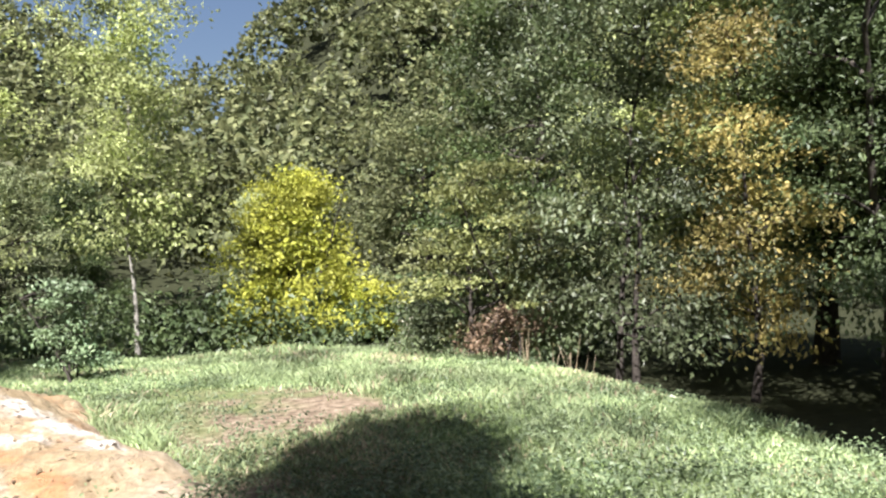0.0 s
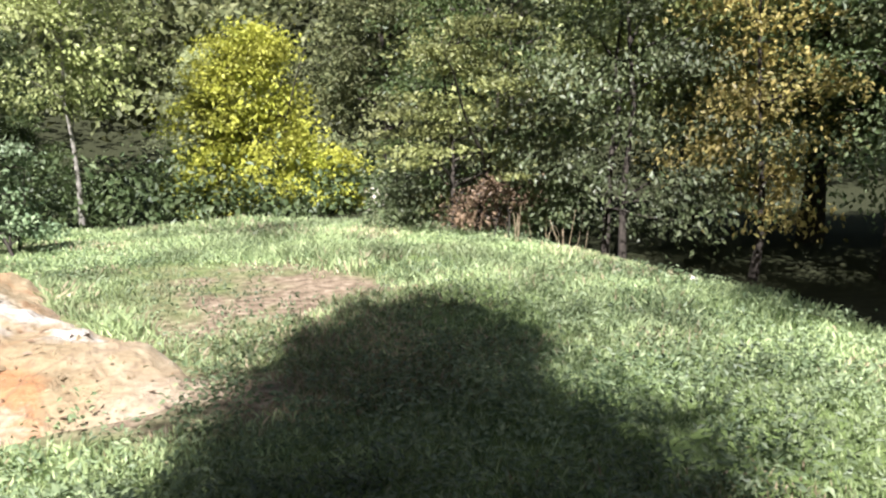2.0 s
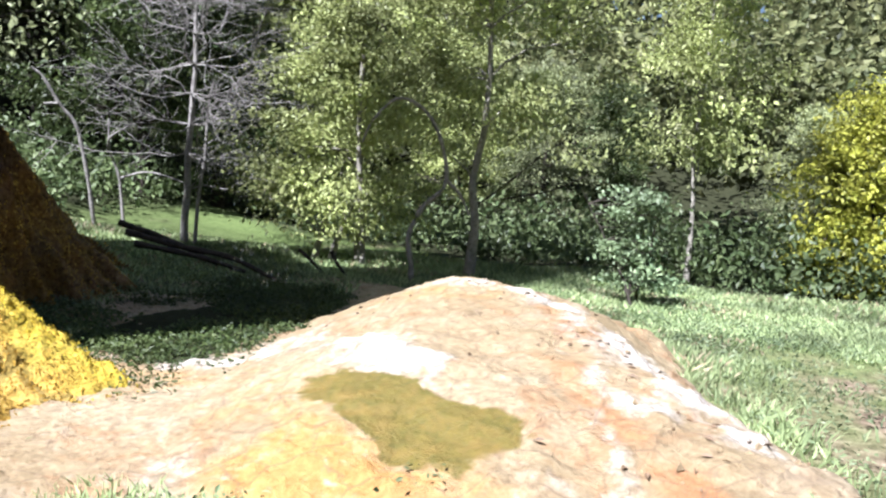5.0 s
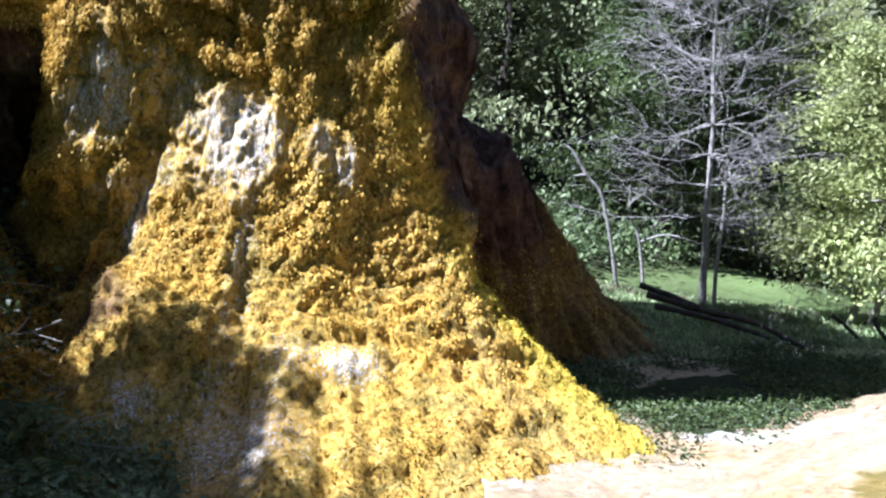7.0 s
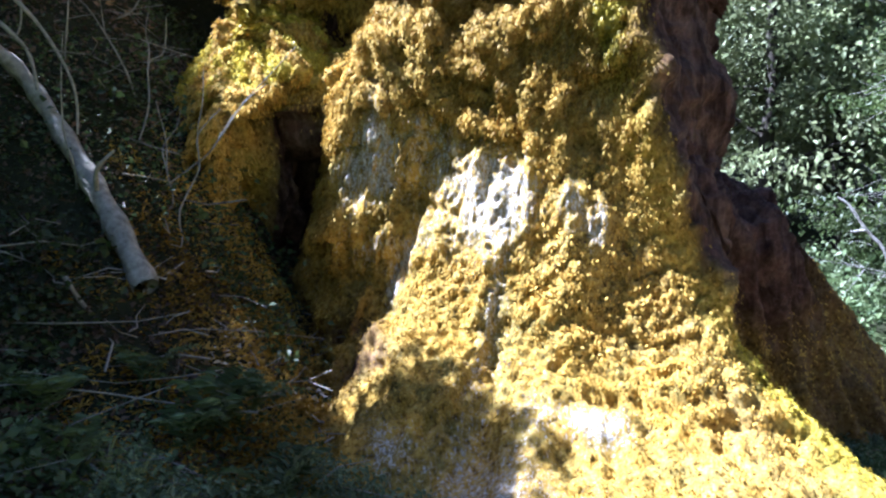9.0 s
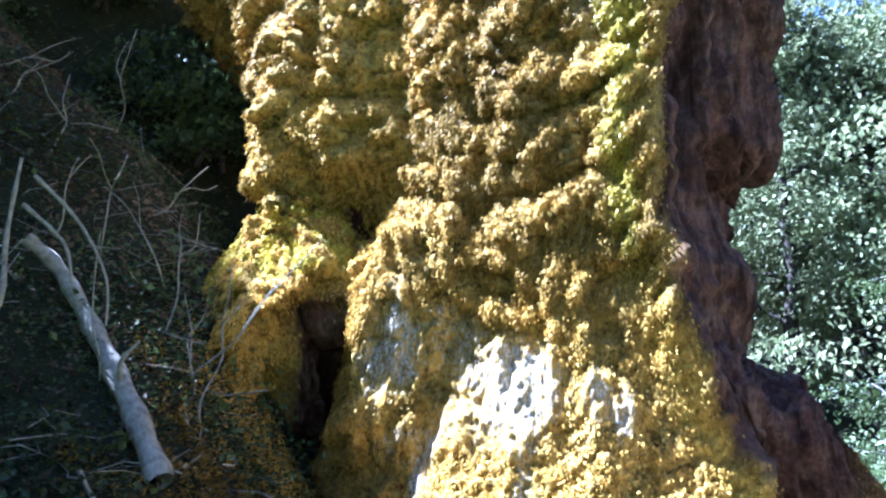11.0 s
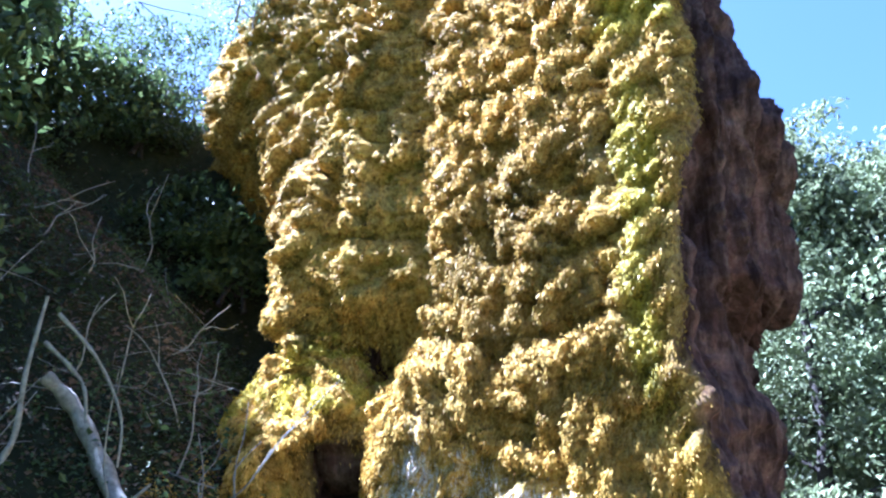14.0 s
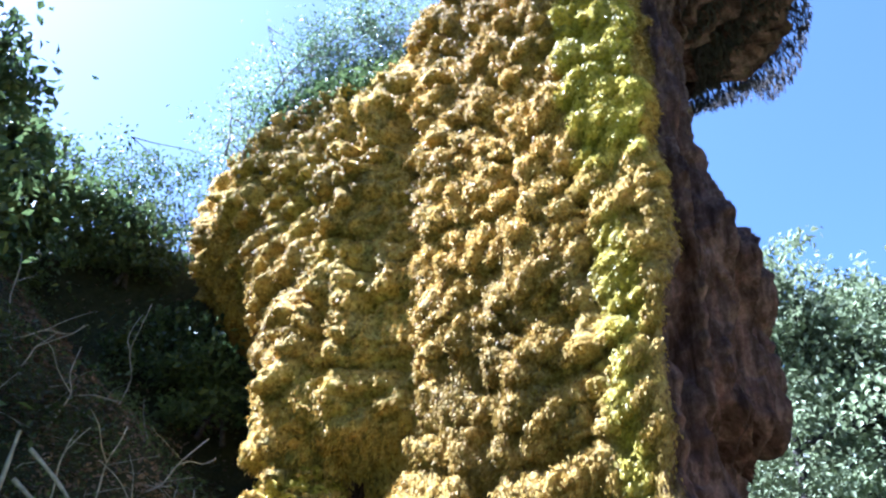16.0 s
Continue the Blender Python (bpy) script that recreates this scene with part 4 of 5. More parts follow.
for n, (yaw, far, high, wide) in enumerate(((112, 19.0, 7.5, 2.6), (117, 19.0, 6.5, 2.4), (122, 19.0, 6.0, 2.4), (127, 18.0, 5.5, 2.4), (115, 12.6, 1.3, 0.9), (119, 12.8, 1.6, 1.0), (124, 12.6, 1.4, 1.0), (128, 12.5, 1.7, 1.1), (107.5, 12.0, 1.2, 0.8), (110.5, 12.2, 1.2, 0.9))):
    x, y = from_eye(yaw, far, HERE)
    tree("bank_bush", (x, y, ground_at(x, y) - 0.2), high, wide, 0.1, LEAF_DARK, BARK_DARK, "shaded leafy bush above the steep bank", 150 + n, 0.05, 60, 60, 0.13, 0.3, stems=3, group="bushes of the bank")


for n, (yaw, far, z, high, wide) in enumerate(((94.5, 9.6, 11.6, 2.4, 0.7), (97.5, 9.7, 11.5, 2.1, 0.7), (100.5, 9.5, 11.2, 2.2, 0.8), (103.0, 9.4, 10.8, 1.8, 0.7), (105.5, 9.3, 10.2, 1.6, 0.7), (108.0, 9.4, 9.4, 1.5, 0.8))):
    x, y = from_eye(yaw, far, HERE)
    tree("cliff_sapling", (x, y, z - 0.5), high, wide, 0.2, LEAF_BLUE, BARK_GREY, "thin leafy sapling on the brow of the cliff", 190 + n, 0.025, 46, 34, 0.075, 0.24, stems=4, group="saplings on the cliff")


def cliff_ivy():
    """Ivy and herbs that cover the brow of the cliff, in dark leaf to stand for shade."""
    r = np.random.default_rng(97)
    p = cliff_top[r.integers(0, len(cliff_top), 26000)] + r.normal(size=(26000, 3)) * [0.1, 0.1, 0.1]
    v, q = leaf_arrays(p, r.normal(size=p.shape) + [0.4, -0.2, -0.5], 0.1, 0.065, r)
    tagged(new("cliff_ivy", mesh("cliff_ivy", v, [q], LEAF_DARK, False)), "ivy and herbs on the cliff brow, leaf colour darkened for shade", "ivy", "", "stuff")


cliff_ivy()


def wood_floor():
    """Low bushes and saplings along the edge of the wood."""
    r = np.random.default_rng(28)
    yaw, far = np.radians(r.uniform(-14, 62, 700)), r.uniform(15.0, 25, 700)
    x, y = -0.8 - far * np.sin(yaw), 0.5 + far * np.cos(yaw)
    keep = woodland(x, y) > 0.7
    x, y = x[keep], y[keep]
    tall = r.uniform(0.3, 1.5, len(x))
    each = 55
    c = np.repeat(np.column_stack([x, y, ground_height(x, y) + tall * 0.45]), each, 0)
    p = c + r.normal(size=c.shape) * np.repeat(np.column_stack([tall * 0.35 + 0.1, tall * 0.35 + 0.1, tall * 0.28]), each, 0)
    v, q = leaf_arrays(p, r.normal(size=p.shape) + [0, 0, -0.2], 0.16, 0.09, r)
    tagged(new("wood_undergrowth", mesh("wood_undergrowth", v, [q], LEAF_GREEN, False)), "low green saplings along the edge of the wood", "undergrowth", "", "stuff")


wood_floor()


def undergrowth():
    """Herbs, ivy and leaf litter over the bank."""
    r = np.random.default_rng(8)
    for name, mat_, lab, cat, count, each, size, wide, low in (("bank_herbs", LEAF_DARK, "shaded ivy and herbs covering the bank", "undergrowth", 1300, 26, 0.052, 0.17, 0.06), ("bank_litter", RUSSET, "brown leaf litter on the bank", "leaf litter", 2000, 16, 0.07, 0.25, 0.0)):
        yaw, far = np.radians(r.uniform(98, 150, count)), 4.0 + 8.5 * r.uniform(0, 1, count) ** 1.3
        x, y = HERE[0] - far * np.sin(yaw), HERE[1] + far * np.cos(yaw)
        keep = smooth_noise(x * 1.1, y * 1.1, 91) + 0.5 * smooth_noise(x * 3.1, y * 3.1, 92) > (0.72 if low else 0.2)
        x, y = np.repeat(x[keep], each), np.repeat(y[keep], each)
        x, y = x + r.normal(size=len(x)) * wide, y + r.normal(size=len(x)) * wide
        z = ground_height(x, y) + low + np.abs(r.normal(size=len(x))) * (0.1 if low else 0.015)
        ways = r.normal(size=(len(x), 3)) * [1, 1, 0.5] + [0.4, 0.2, -0.1]
        v, q = leaf_arrays(np.stack([x, y, z], -1), ways, size, size * 0.65, r)
        tagged(new(name, mesh(name, v, [q], mat_, False)), lab, cat, "", "stuff")


undergrowth()


def bank_cover():
    """Ivy clumps, loose twigs, lime chips and low plants over the foot of the bank."""
    r = np.random.default_rng(71)

    def spots(count, yaw0, yaw1, far0, far1, patch, seed):
        yaw, far = np.radians(r.uniform(yaw0, yaw1, count)), r.uniform(far0, far1, count)
        x, y = HERE[0] - far * np.sin(yaw), HERE[1] + far * np.cos(yaw)
        keep = smooth_noise(x * 1.4, y * 1.4, seed) + 0.5 * smooth_noise(x * 4, y * 4, seed + 1) > patch
        return x[keep], y[keep]

    x, y = spots(1500, 99, 128, 4.6, 10.5, 0.8, 101)
    c = np.repeat(np.column_stack([x, y, ground_height(x, y) + 0.06]), 11, 0)
    p = c + r.normal(size=c.shape) * [0.16, 0.16, 0.07]
    v, q = leaf_arrays(p, r.normal(size=p.shape) * [1, 1, 0.4] + [0.3, 0.2, -0.3], 0.075, 0.055, r)
    # The dark leaf makes up for sun reaching ivy that should lie in shade.
    tagged(new("bank_ivy", mesh("bank_ivy", v, [q], LEAF_DARK, False)), "shaded broad-leaved ivy trailing over the bank", "ivy", "", "stuff")
    h = Heap()
    x, y = spots(260, 95, 126, 4.4, 9.5, 0.5, 103)
    for a, b in zip(x, y):
        way = r.normal(size=3) * [0.28, 0.28, 0.06]
        foot = np.array([a, b, float(ground_height(np.array([a]), np.array([b]))[0]) + 0.05])
        h.tube(bent_line(foot - way, foot + way + [0, 0, r.uniform(0, 0.15)], r, 0, 0.15, 4), 0.006 * np.linspace(1, 0.4, 4) * r.uniform(0.5, 1.5), 4)
    tagged(new("bank_twigs", h.mesh("bank_twigs", BARK_GREY)), "thin dry twigs lying over the bank", "twigs", "", "stuff")
    x, y = spots(1400, 90, 104, 4.2, 7.0, 0.8, 105)
    c = np.column_stack([x, y, ground_height(x, y) + 0.03])
    v, q = leaf_arrays(c, r.normal(size=c.shape) * [1, 1, 0.4], 0.06, 0.035, r)
    tagged(new("lime_chips", mesh("lime_chips", v, [q], STONE, False)), "pale chips of lime and bark at the foot of the rock", "chips", "", "stuff")
    x, y = spots(1500, 88, 122, 3.6, 5.6, 0.65, 107)
    n, each = len(x), 22
    tall = r.uniform(0.06, 0.26, n)
    c = np.repeat(np.column_stack([x, y, ground_height(x, y)]), each, 0)
    up = np.repeat(tall, each) * r.uniform(0.2, 1, n * each)
    off = r.normal(size=c.shape) * [0.06, 0.06, 0]
    v, q = leaf_arrays(c + off + np.outer(up, [0, 0, 1]), off * 6 + r.normal(size=c.shape) * 0.3 + [0, 0, -0.1], 0.05, 0.026, r)
    tagged(new("bank_weeds", mesh("bank_weeds", v, [q], WEED, False)), "low green weeds in the shade below the bank", "weeds", "", "stuff")


bank_cover()


def fern(x, y, high, seed):
    """A fern: arching fronds with paired leaflets."""
    r = np.random.default_rng(seed)
    ob = thing("fern", rooted(x, y), "green fern in the shade of the bank", "fern", "ferns of the bank")
    h = Heap()
    for k in range(r.integers(6, 10)):
        a, reach = r.uniform(0, 2 * np.pi), high * r.uniform(0.5, 1.0)
        t = np.linspace(0, 1, 15)[:, None]
        line = np.array([math.cos(a), math.sin(a), 0]) * reach * t**1.2 + np.array([0, 0, 1]) * high * r.uniform(0.8, 1.1) * (1.9 * t - 1.25 * t**2)
        side = np.array([-math.sin(a), math.cos(a), 0.1])
        wide = high * 0.26 * np.sin(np.clip(t[1:] * 1.05, 0, 1) * np.pi) ** 0.7 + 0.004
        out = np.concatenate([line[1:] + side * wide * 0.5, line[1:] - side * wide * 0.5])
        ways = np.concatenate([side * wide, -side * wide]) + np.gradient(line, axis=0)[1:].repeat(2, 0).reshape(14, 2, 3).transpose(1, 0, 2).reshape(-1, 3)
        v, q = leaf_arrays(out, ways, np.concatenate([wide, wide])[:, 0] * 1.05, np.concatenate([wide, wide])[:, 0] * 0.34, r)
        h.add(v, q)
    tagged(part("fronds", h.mesh("fronds", LEAF_GREEN, False), ob), kind="stuff")


for n, (yaw, far, high) in enumerate(((96.5, 4.6, 0.4), (99.5, 4.9, 0.5), (101.5, 4.4, 0.35), (98.0, 4.2, 0.3), (103.5, 5.4, 0.6), (102.0, 5.6, 0.55), (105.5, 5.2, 0.4), (108.0, 5.6, 0.4), (112.0, 5.0, 0.35), (114.0, 5.4, 0.4), (106.0, 4.4, 0.3))):
    fern(*from_eye(yaw, far, HERE), high, 300 + n)


def hollow_herbs():
    """Low herbs between the rock and the mound, in dark leaf to stand for shaded grass."""
    r = np.random.default_rng(72)
    x, y = r.uniform(-9.6, -6.2, 2600), r.uniform(4.6, 9.6, 2600)
    keep = (x + 0.5 * (y - 7.4) < -6.9 + fbm(x * 1.5, y * 1.5, 3, 109)) & (smooth_noise(x * 2, y * 2, 110) > 0.35)
    c = np.repeat(np.column_stack([x[keep], y[keep], ground_height(x[keep], y[keep]) + 0.03]), 12, 0)
    p = c + r.normal(size=c.shape) * [0.07, 0.07, 0.025]
    v, q = leaf_arrays(p, r.normal(size=p.shape) * [1, 1, 0.6], 0.05, 0.022, r)
    tagged(new("hollow_herbs", mesh("hollow_herbs", v, [q], LEAF_DARK, False)), "low herbs beside the rock, dark leaf colour standing for shade", "herbs", "", "stuff")


hollow_herbs()


def crooked(name, lines, mat_, label, category):
    """Dead wood: a thing of one or more tapered crooked stems. Each line: points, thick end, thin end."""
    first = np.array(lines[0][0][0])
    ob = thing(name, first, label, category)
    for k, (pts, thick, thin) in enumerate(lines):
        p = np.array(pts, float)
        t = np.linspace(0, len(p) - 1, 5 * len(p))
        i = np.clip(t.astype(int), 0, len(p) - 2)
        w = (t - i)[:, None]
        q0, q1, q2, q3 = p[np.clip(i - 1, 0, None)], p[i], p[i + 1], p[np.clip(i + 2, None, len(p) - 1)]
        c = 0.5 * (2 * q1 + (q2 - q0) * w + (2 * q0 - 5 * q1 + 4 * q2 - q3) * w**2 + (3 * q1 - q0 - 3 * q2 + q3) * w**3)
        h = Heap()
        h.tube(c - first, np.linspace(thick, thin, len(c)) * (1 + 0.15 * np.sin(np.arange(len(c)) * 1.7)), 8)
        part("stem" if k == 0 else "branch", h.mesh("stem", mat_), ob)
    return ob


crooked("fallen_tree", [([(-8.1, -0.12, 1.4), (-8.45, -0.55, 2.0), (-8.8, -1.05, 2.62), (-8.9, -1.45, 3.15), (-8.75, -1.7, 3.4)], 0.1, 0.06), ([(-8.5, -0.65, 2.1), (-8.35, -0.6, 2.3), (-8.3, -0.45, 2.45)], 0.025, 0.01)], BARK_GREY, "grey fallen tree trunk leaning on the bank", "fallen trunk")
crooked("dead_branch", [([(-8.1, -1.65, 2.4), (-8.17, -1.52, 2.73), (-8.16, -1.54, 3.27), (-8.17, -1.52, 3.91)], 0.03, 0.015), ([(-8.2, -1.47, 3.53), (-8.35, -1.17, 3.24), (-8.39, -1.09, 2.92)], 0.02, 0.012), ([(-8.22, -1.42, 3.78), (-8.38, -1.1, 3.45), (-8.49, -0.86, 3.0), (-8.51, -0.82, 2.6)], 0.018, 0.01)], BARK_GREY, "bare crooked branch over the bank", "branch")
crooked("dead_branch", [([(-7.75, -0.57, 1.48), (-7.82, -0.39, 1.2), (-7.95, -0.01, 0.95), (-7.96, 0.02, 0.5)], 0.018, 0.008), ([(-7.82, -0.39, 1.2), (-7.85, -0.35, 1.0), (-7.86, -0.36, 0.85)], 0.014, 0.008)], BARK_GREY, "thin forked dead branch on the bank", "branch")
def brushwood():
    """Thin bare branches leaning over the bank."""
    r = np.random.default_rng(52)
    for k in range(17):
        yaw, far = r.uniform(104, 126), r.uniform(6.0, 11.0)
        x, y = from_eye(yaw, far, HERE)
        z = ground_at(x, y) - 0.05
        a, reach, high = r.uniform(0, 2 * np.pi), r.uniform(0.3, 1.0), r.uniform(0.5, 1.6)
        way = np.array([math.cos(a) * reach, math.sin(a) * reach, high])
        line = bent_line((x, y, z), np.array([x, y, z]) + way, r, 0.0, 0.12, 5)
        fork = bent_line(line[2], line[2] + way * 0.5 + r.normal(size=3) * 0.25, r, 0.0, 0.12, 4)
        crooked("dead_branch", [(line.tolist(), 0.011, 0.004), (fork.tolist(), 0.007, 0.003)], BARK_GREY, "thin bare branch leaning over the bank", "branch")


brushwood()
def farther(pts, k):
    return [tuple(EYE + (np.array(p) - EYE) * k) for p in pts]


crooked("bent_tree", [(farther([(-9.94, 12.83, -0.6), (-9.94, 12.83, -0.15), (-10.01, 12.79, 0.38), (-9.84, 12.91, 0.91), (-9.52, 13.12, 1.4), (-9.75, 12.97, 2.36), (-10.21, 12.64, 2.74), (-10.56, 12.36, 2.37), (-10.7, 12.24, 1.94)], 0.82), 0.045, 0.015), (farther([(-9.52, 13.12, 1.4), (-9.32, 13.25, 1.18), (-9.16, 13.36, 0.82)], 0.82), 0.03, 0.015)], BARK_GREY, "grey stem bent over in an arch", "tree")
crooked("thin_tree", [(farther([(-11.58, 13.46, -0.6), (-11.58, 13.46, -0.2), (-11.64, 13.42, 0.82), (-11.73, 13.34, 2.08), (-11.73, 13.34, 3.6)], 0.82), 0.05, 0.03)], BARK_GREY, "thin bare grey stem at the wood's edge", "tree")
crooked("dead_branch", [(farther([(-9.85, 14.5, 0.9), (-9.51, 14.89, 1.28), (-8.91, 15.22, 1.91), (-8.43, 15.46, 2.33), (-8.03, 15.64, 2.58)], 0.82), 0.016, 0.005), (farther([(-9.45, 14.93, 1.1), (-8.63, 15.36, 1.33), (-8.07, 15.62, 1.66)], 0.82), 0.014, 0.005), (farther([(-8.91, 15.22, 1.91), (-8.6, 15.3, 1.9), (-8.2, 15.5, 2.0)], 0.82), 0.01, 0.004)], BARK_DARK, "leafless side branch of the slender tree", "branch")
crooked("snag", [(farther([(-11.35, 7.8, 0.1), (-11.4, 7.7, 1.0), (-11.45, 7.6, 1.59), (-11.49, 7.53, 1.86), (-11.58, 7.37, 2.09), (-11.67, 7.21, 2.39), (-11.74, 7.09, 2.5)], 1.3), 0.036, 0.022), (farther([(-11.58, 7.37, 2.09), (-11.67, 7.22, 2.07)], 1.3), 0.03, 0.018)], BARK_PALE, "pale curling dead branch beside the rock", "branch")
crooked("snag", [(farther([(-11.1, 8.05, 0.0), (-11.19, 8.01, 0.94), (-11.21, 7.97, 1.25), (-11.27, 7.88, 1.56), (-11.28, 7.86, 1.95)], 1.3), 0.03, 0.018), (farther([(-11.2, 8.0, 1.2), (-10.9, 8.2, 1.3), (-10.6, 8.5, 1.2)], 1.3), 0.024, 0.012), (farther([(-11.25, 7.9, 1.45), (-11.0, 7.7, 1.7), (-10.8, 7.9, 1.9)], 1.3), 0.024, 0.012)], BARK_PALE, "pale dead sapling beside the rock", "branch")
for pts in ([(-10.3, 7.5, 0.6), (-9.91, 8.06, 0.43), (-9.56, 8.49, 0.32), (-9.2, 8.9, 0.06)], [(-10.7, 7.9, 0.4), (-10.21, 8.49, 0.26), (-9.8, 8.95, 0.08)], [(-11.2, 8.0, 0.62), (-10.84, 8.49, 0.42), (-10.4, 9.0, 0.1)]):
    crooked("fallen_log", [(pts, 0.042, 0.028)], BARK_DARK, "dark fallen log on the grass beside the rock", "log")
for pts in ([(-9.7, 9.8, 0.35), (-9.59, 9.89, 0.24), (-9.4, 10.05, 0.0)], [(-9.35, 10.1, 0.35), (-9.3, 10.15, 0.2), (-9.15, 10.28, -0.05)]):
    crooked("fallen_log", [(pts, 0.03, 0.02)], BARK_DARK, "dark broken stick leaning in the grass", "stick")


def dry_stalks():
    r = np.random.default_rng(15)
    for k in range(16):
        x, y = 1.45 + r.normal() * 0.28, 11.3 + r.normal() * 0.2
        z = ground_at(x, y)
        tip = (x + r.normal() * 0.1, y + r.normal() * 0.1, z + r.uniform(0.25, 0.6))
        crooked("dry_stalk", [([(x, y, z - 0.03), ((x + tip[0]) / 2, y, z + 0.2), tip], 0.007, 0.003)], STRAW, "dry pale weed stalk at the meadow edge", "stalk")


dry_stalks()
tree("russet_bush", rooted(0.85, 11.9), 0.75, 0.6, 0.05, RUSSET, BARK_DARK, "withered reddish-brown weeds beside the dry stalks", 171, 0.02, 30, 60, 0.07, 0.2, stems=4)
tree("low_bush", rooted(-0.2, 13.2), 0.9, 0.9, 0.05, LEAF_SILVER, BARK_DARK, "low grey-green bush at the meadow edge", 172, 0.02, 30, 80, 0.08, 0.2, stems=3)


def rock(name, place, size, label, seed, mat_):
    r = np.random.default_rng(seed)
    th, ph = np.meshgrid(np.linspace(0, 2 * np.pi, 24, endpoint=False), np.linspace(0, np.pi, 14), indexing="ij")
    n = 0.75 + 0.9 * fbm(np.cos(th) * np.sin(ph) * 1.5 + seed, np.sin(th) * np.sin(ph) * 1.5 + np.cos(ph) * 1.3, 4, seed)
    p = np.stack([np.cos(th) * np.sin(ph), np.sin(th) * np.sin(ph), np.cos(ph)], -1) * n[..., None] * size
    ob = new(name, mesh(name, p.reshape(-1, 3), [sheet(24, 14, True)[:, ::-1]], mat_, True))
    ob.location = place
    return tagged(ob, label, "stone")


rock("pale_stone", (-0.95, 18.3, ground_at(-0.95, 18.3) + 0.25), (0.45, 0.35, 0.4), "pale limestone boulder between the bushes", 4, STONE)
rock("pale_stone", (2.2, 8.1, ground_at(2.2, 8.1) + 0.03), (0.07, 0.05, 0.05), "small white stone in the grass", 5, STONE)


def mound_litter():
    """Twigs and dead leaves lying on the lime crust."""
    r = np.random.default_rng(19)
    at = [(-5.0, 8.0, 26, 0.35), (-4.1, 6.6, 7, 0.15), (-3.1, 5.5, 9, 0.25), (-2.6, 5.4, 7, 0.2), (-3.6, 6.4, 8, 0.5), (-6.4, 7.2, 8, 0.3), (-4.4, 7.2, 12, 0.9), (-2.9, 6.4, 22, 0.5)]
    c = np.concatenate([np.array([x, y]) + r.normal(size=(n, 2)) * s for x, y, n, s in at])
    z = np.maximum(mound_height(c[:, 0], c[:, 1]), ground_height(c[:, 0], c[:, 1])) + 0.012
    v, q = leaf_arrays(np.column_stack([c, z]), r.normal(size=(len(c), 3)) * [1, 1, 0.06], 0.06, 0.025, r)
    tagged(new("mound_litter", mesh("mound_litter", v, [q], RUSSET, False)), "dead leaves and twigs on the lime mound", "leaf litter", "", "stuff")


mound_litter()


def mound_rubble():
    """Broken bits of lime crust along the crest and the foot of the mound."""
    r = np.random.default_rng(63)
    n = 170
    k = r.integers(0, 3, n)
    f = r.uniform(0, 1, n)
    a = np.array([(-5.7, 8.0), (-3.97, 7.1), (-2.9, 5.6)])[k]
    b = np.array([(-3.97, 7.1), (-2.6, 6.1), (-1.8, 5.9)])[k]
    c = a + (b - a) * f[:, None] + r.normal(size=(n, 2)) * [0.2, 0.22]
    z = np.maximum(mound_height(c[:, 0], c[:, 1]), ground_height(c[:, 0], c[:, 1]))
    size = 0.012 + 0.03 * r.uniform(0, 1, n) ** 4
    shape = np.array([(1, 0, 0), (0, 1, 0), (-1, 0, 0), (0, -1, 0), (0, 0, 0.8), (0, 0, -0.8)])
    v = np.column_stack([c, z])[:, None] + shape * size[:, None, None] * r.uniform(0.5, 1.4, (n, 6, 1))
    faces = np.array([(0, 1, 4), (1, 2, 4), (2, 3, 4), (3, 0, 4), (1, 0, 5), (2, 1, 5), (3, 2, 5), (0, 3, 5)])
    faces = (faces[None] + 6 * np.arange(n)[:, None, None]).reshape(-1, 3)
    tagged(new("mound_rubble", mesh("mound_rubble", v.reshape(-1, 3), [faces], MOUND, False)), "small broken bits of pale lime crust", "rubble", "", "stuff")


mound_rubble()


def bank_moss():
    """Rusty moss on the ground between the bank and the apron."""
    r = np.random.default_rng(64)
    n = 460
    c = np.column_stack([r.uniform(-10.2, -6.0, n), r.normal(size=n) * 0.65])
    c[:, 1] += 0.65 + 0.22 * (c[:, 0] + 10)
    p = np.repeat(c, 60, 0)
    d = r.normal(size=p.shape) * 0.11
    p = p + d
    z = ground_height(p[:, 0], p[:, 1]) + np.clip(0.1 - 2.5 * (d**2).sum(1), 0.0, 1) * r.uniform(0.3, 1, len(p))
    v, q = leaf_arrays(np.column_stack([p, z]), np.column_stack([d * 6, 0 * z]) + r.normal(size=(len(p), 3)) * 0.4, 0.06, 0.022, r)
    tagged(new("bank_moss", mesh("bank_moss", v, [q], MOSS_FRINGE, False)), "rusty cushions of moss at the foot of the bank", "moss", "", "stuff")


bank_moss()


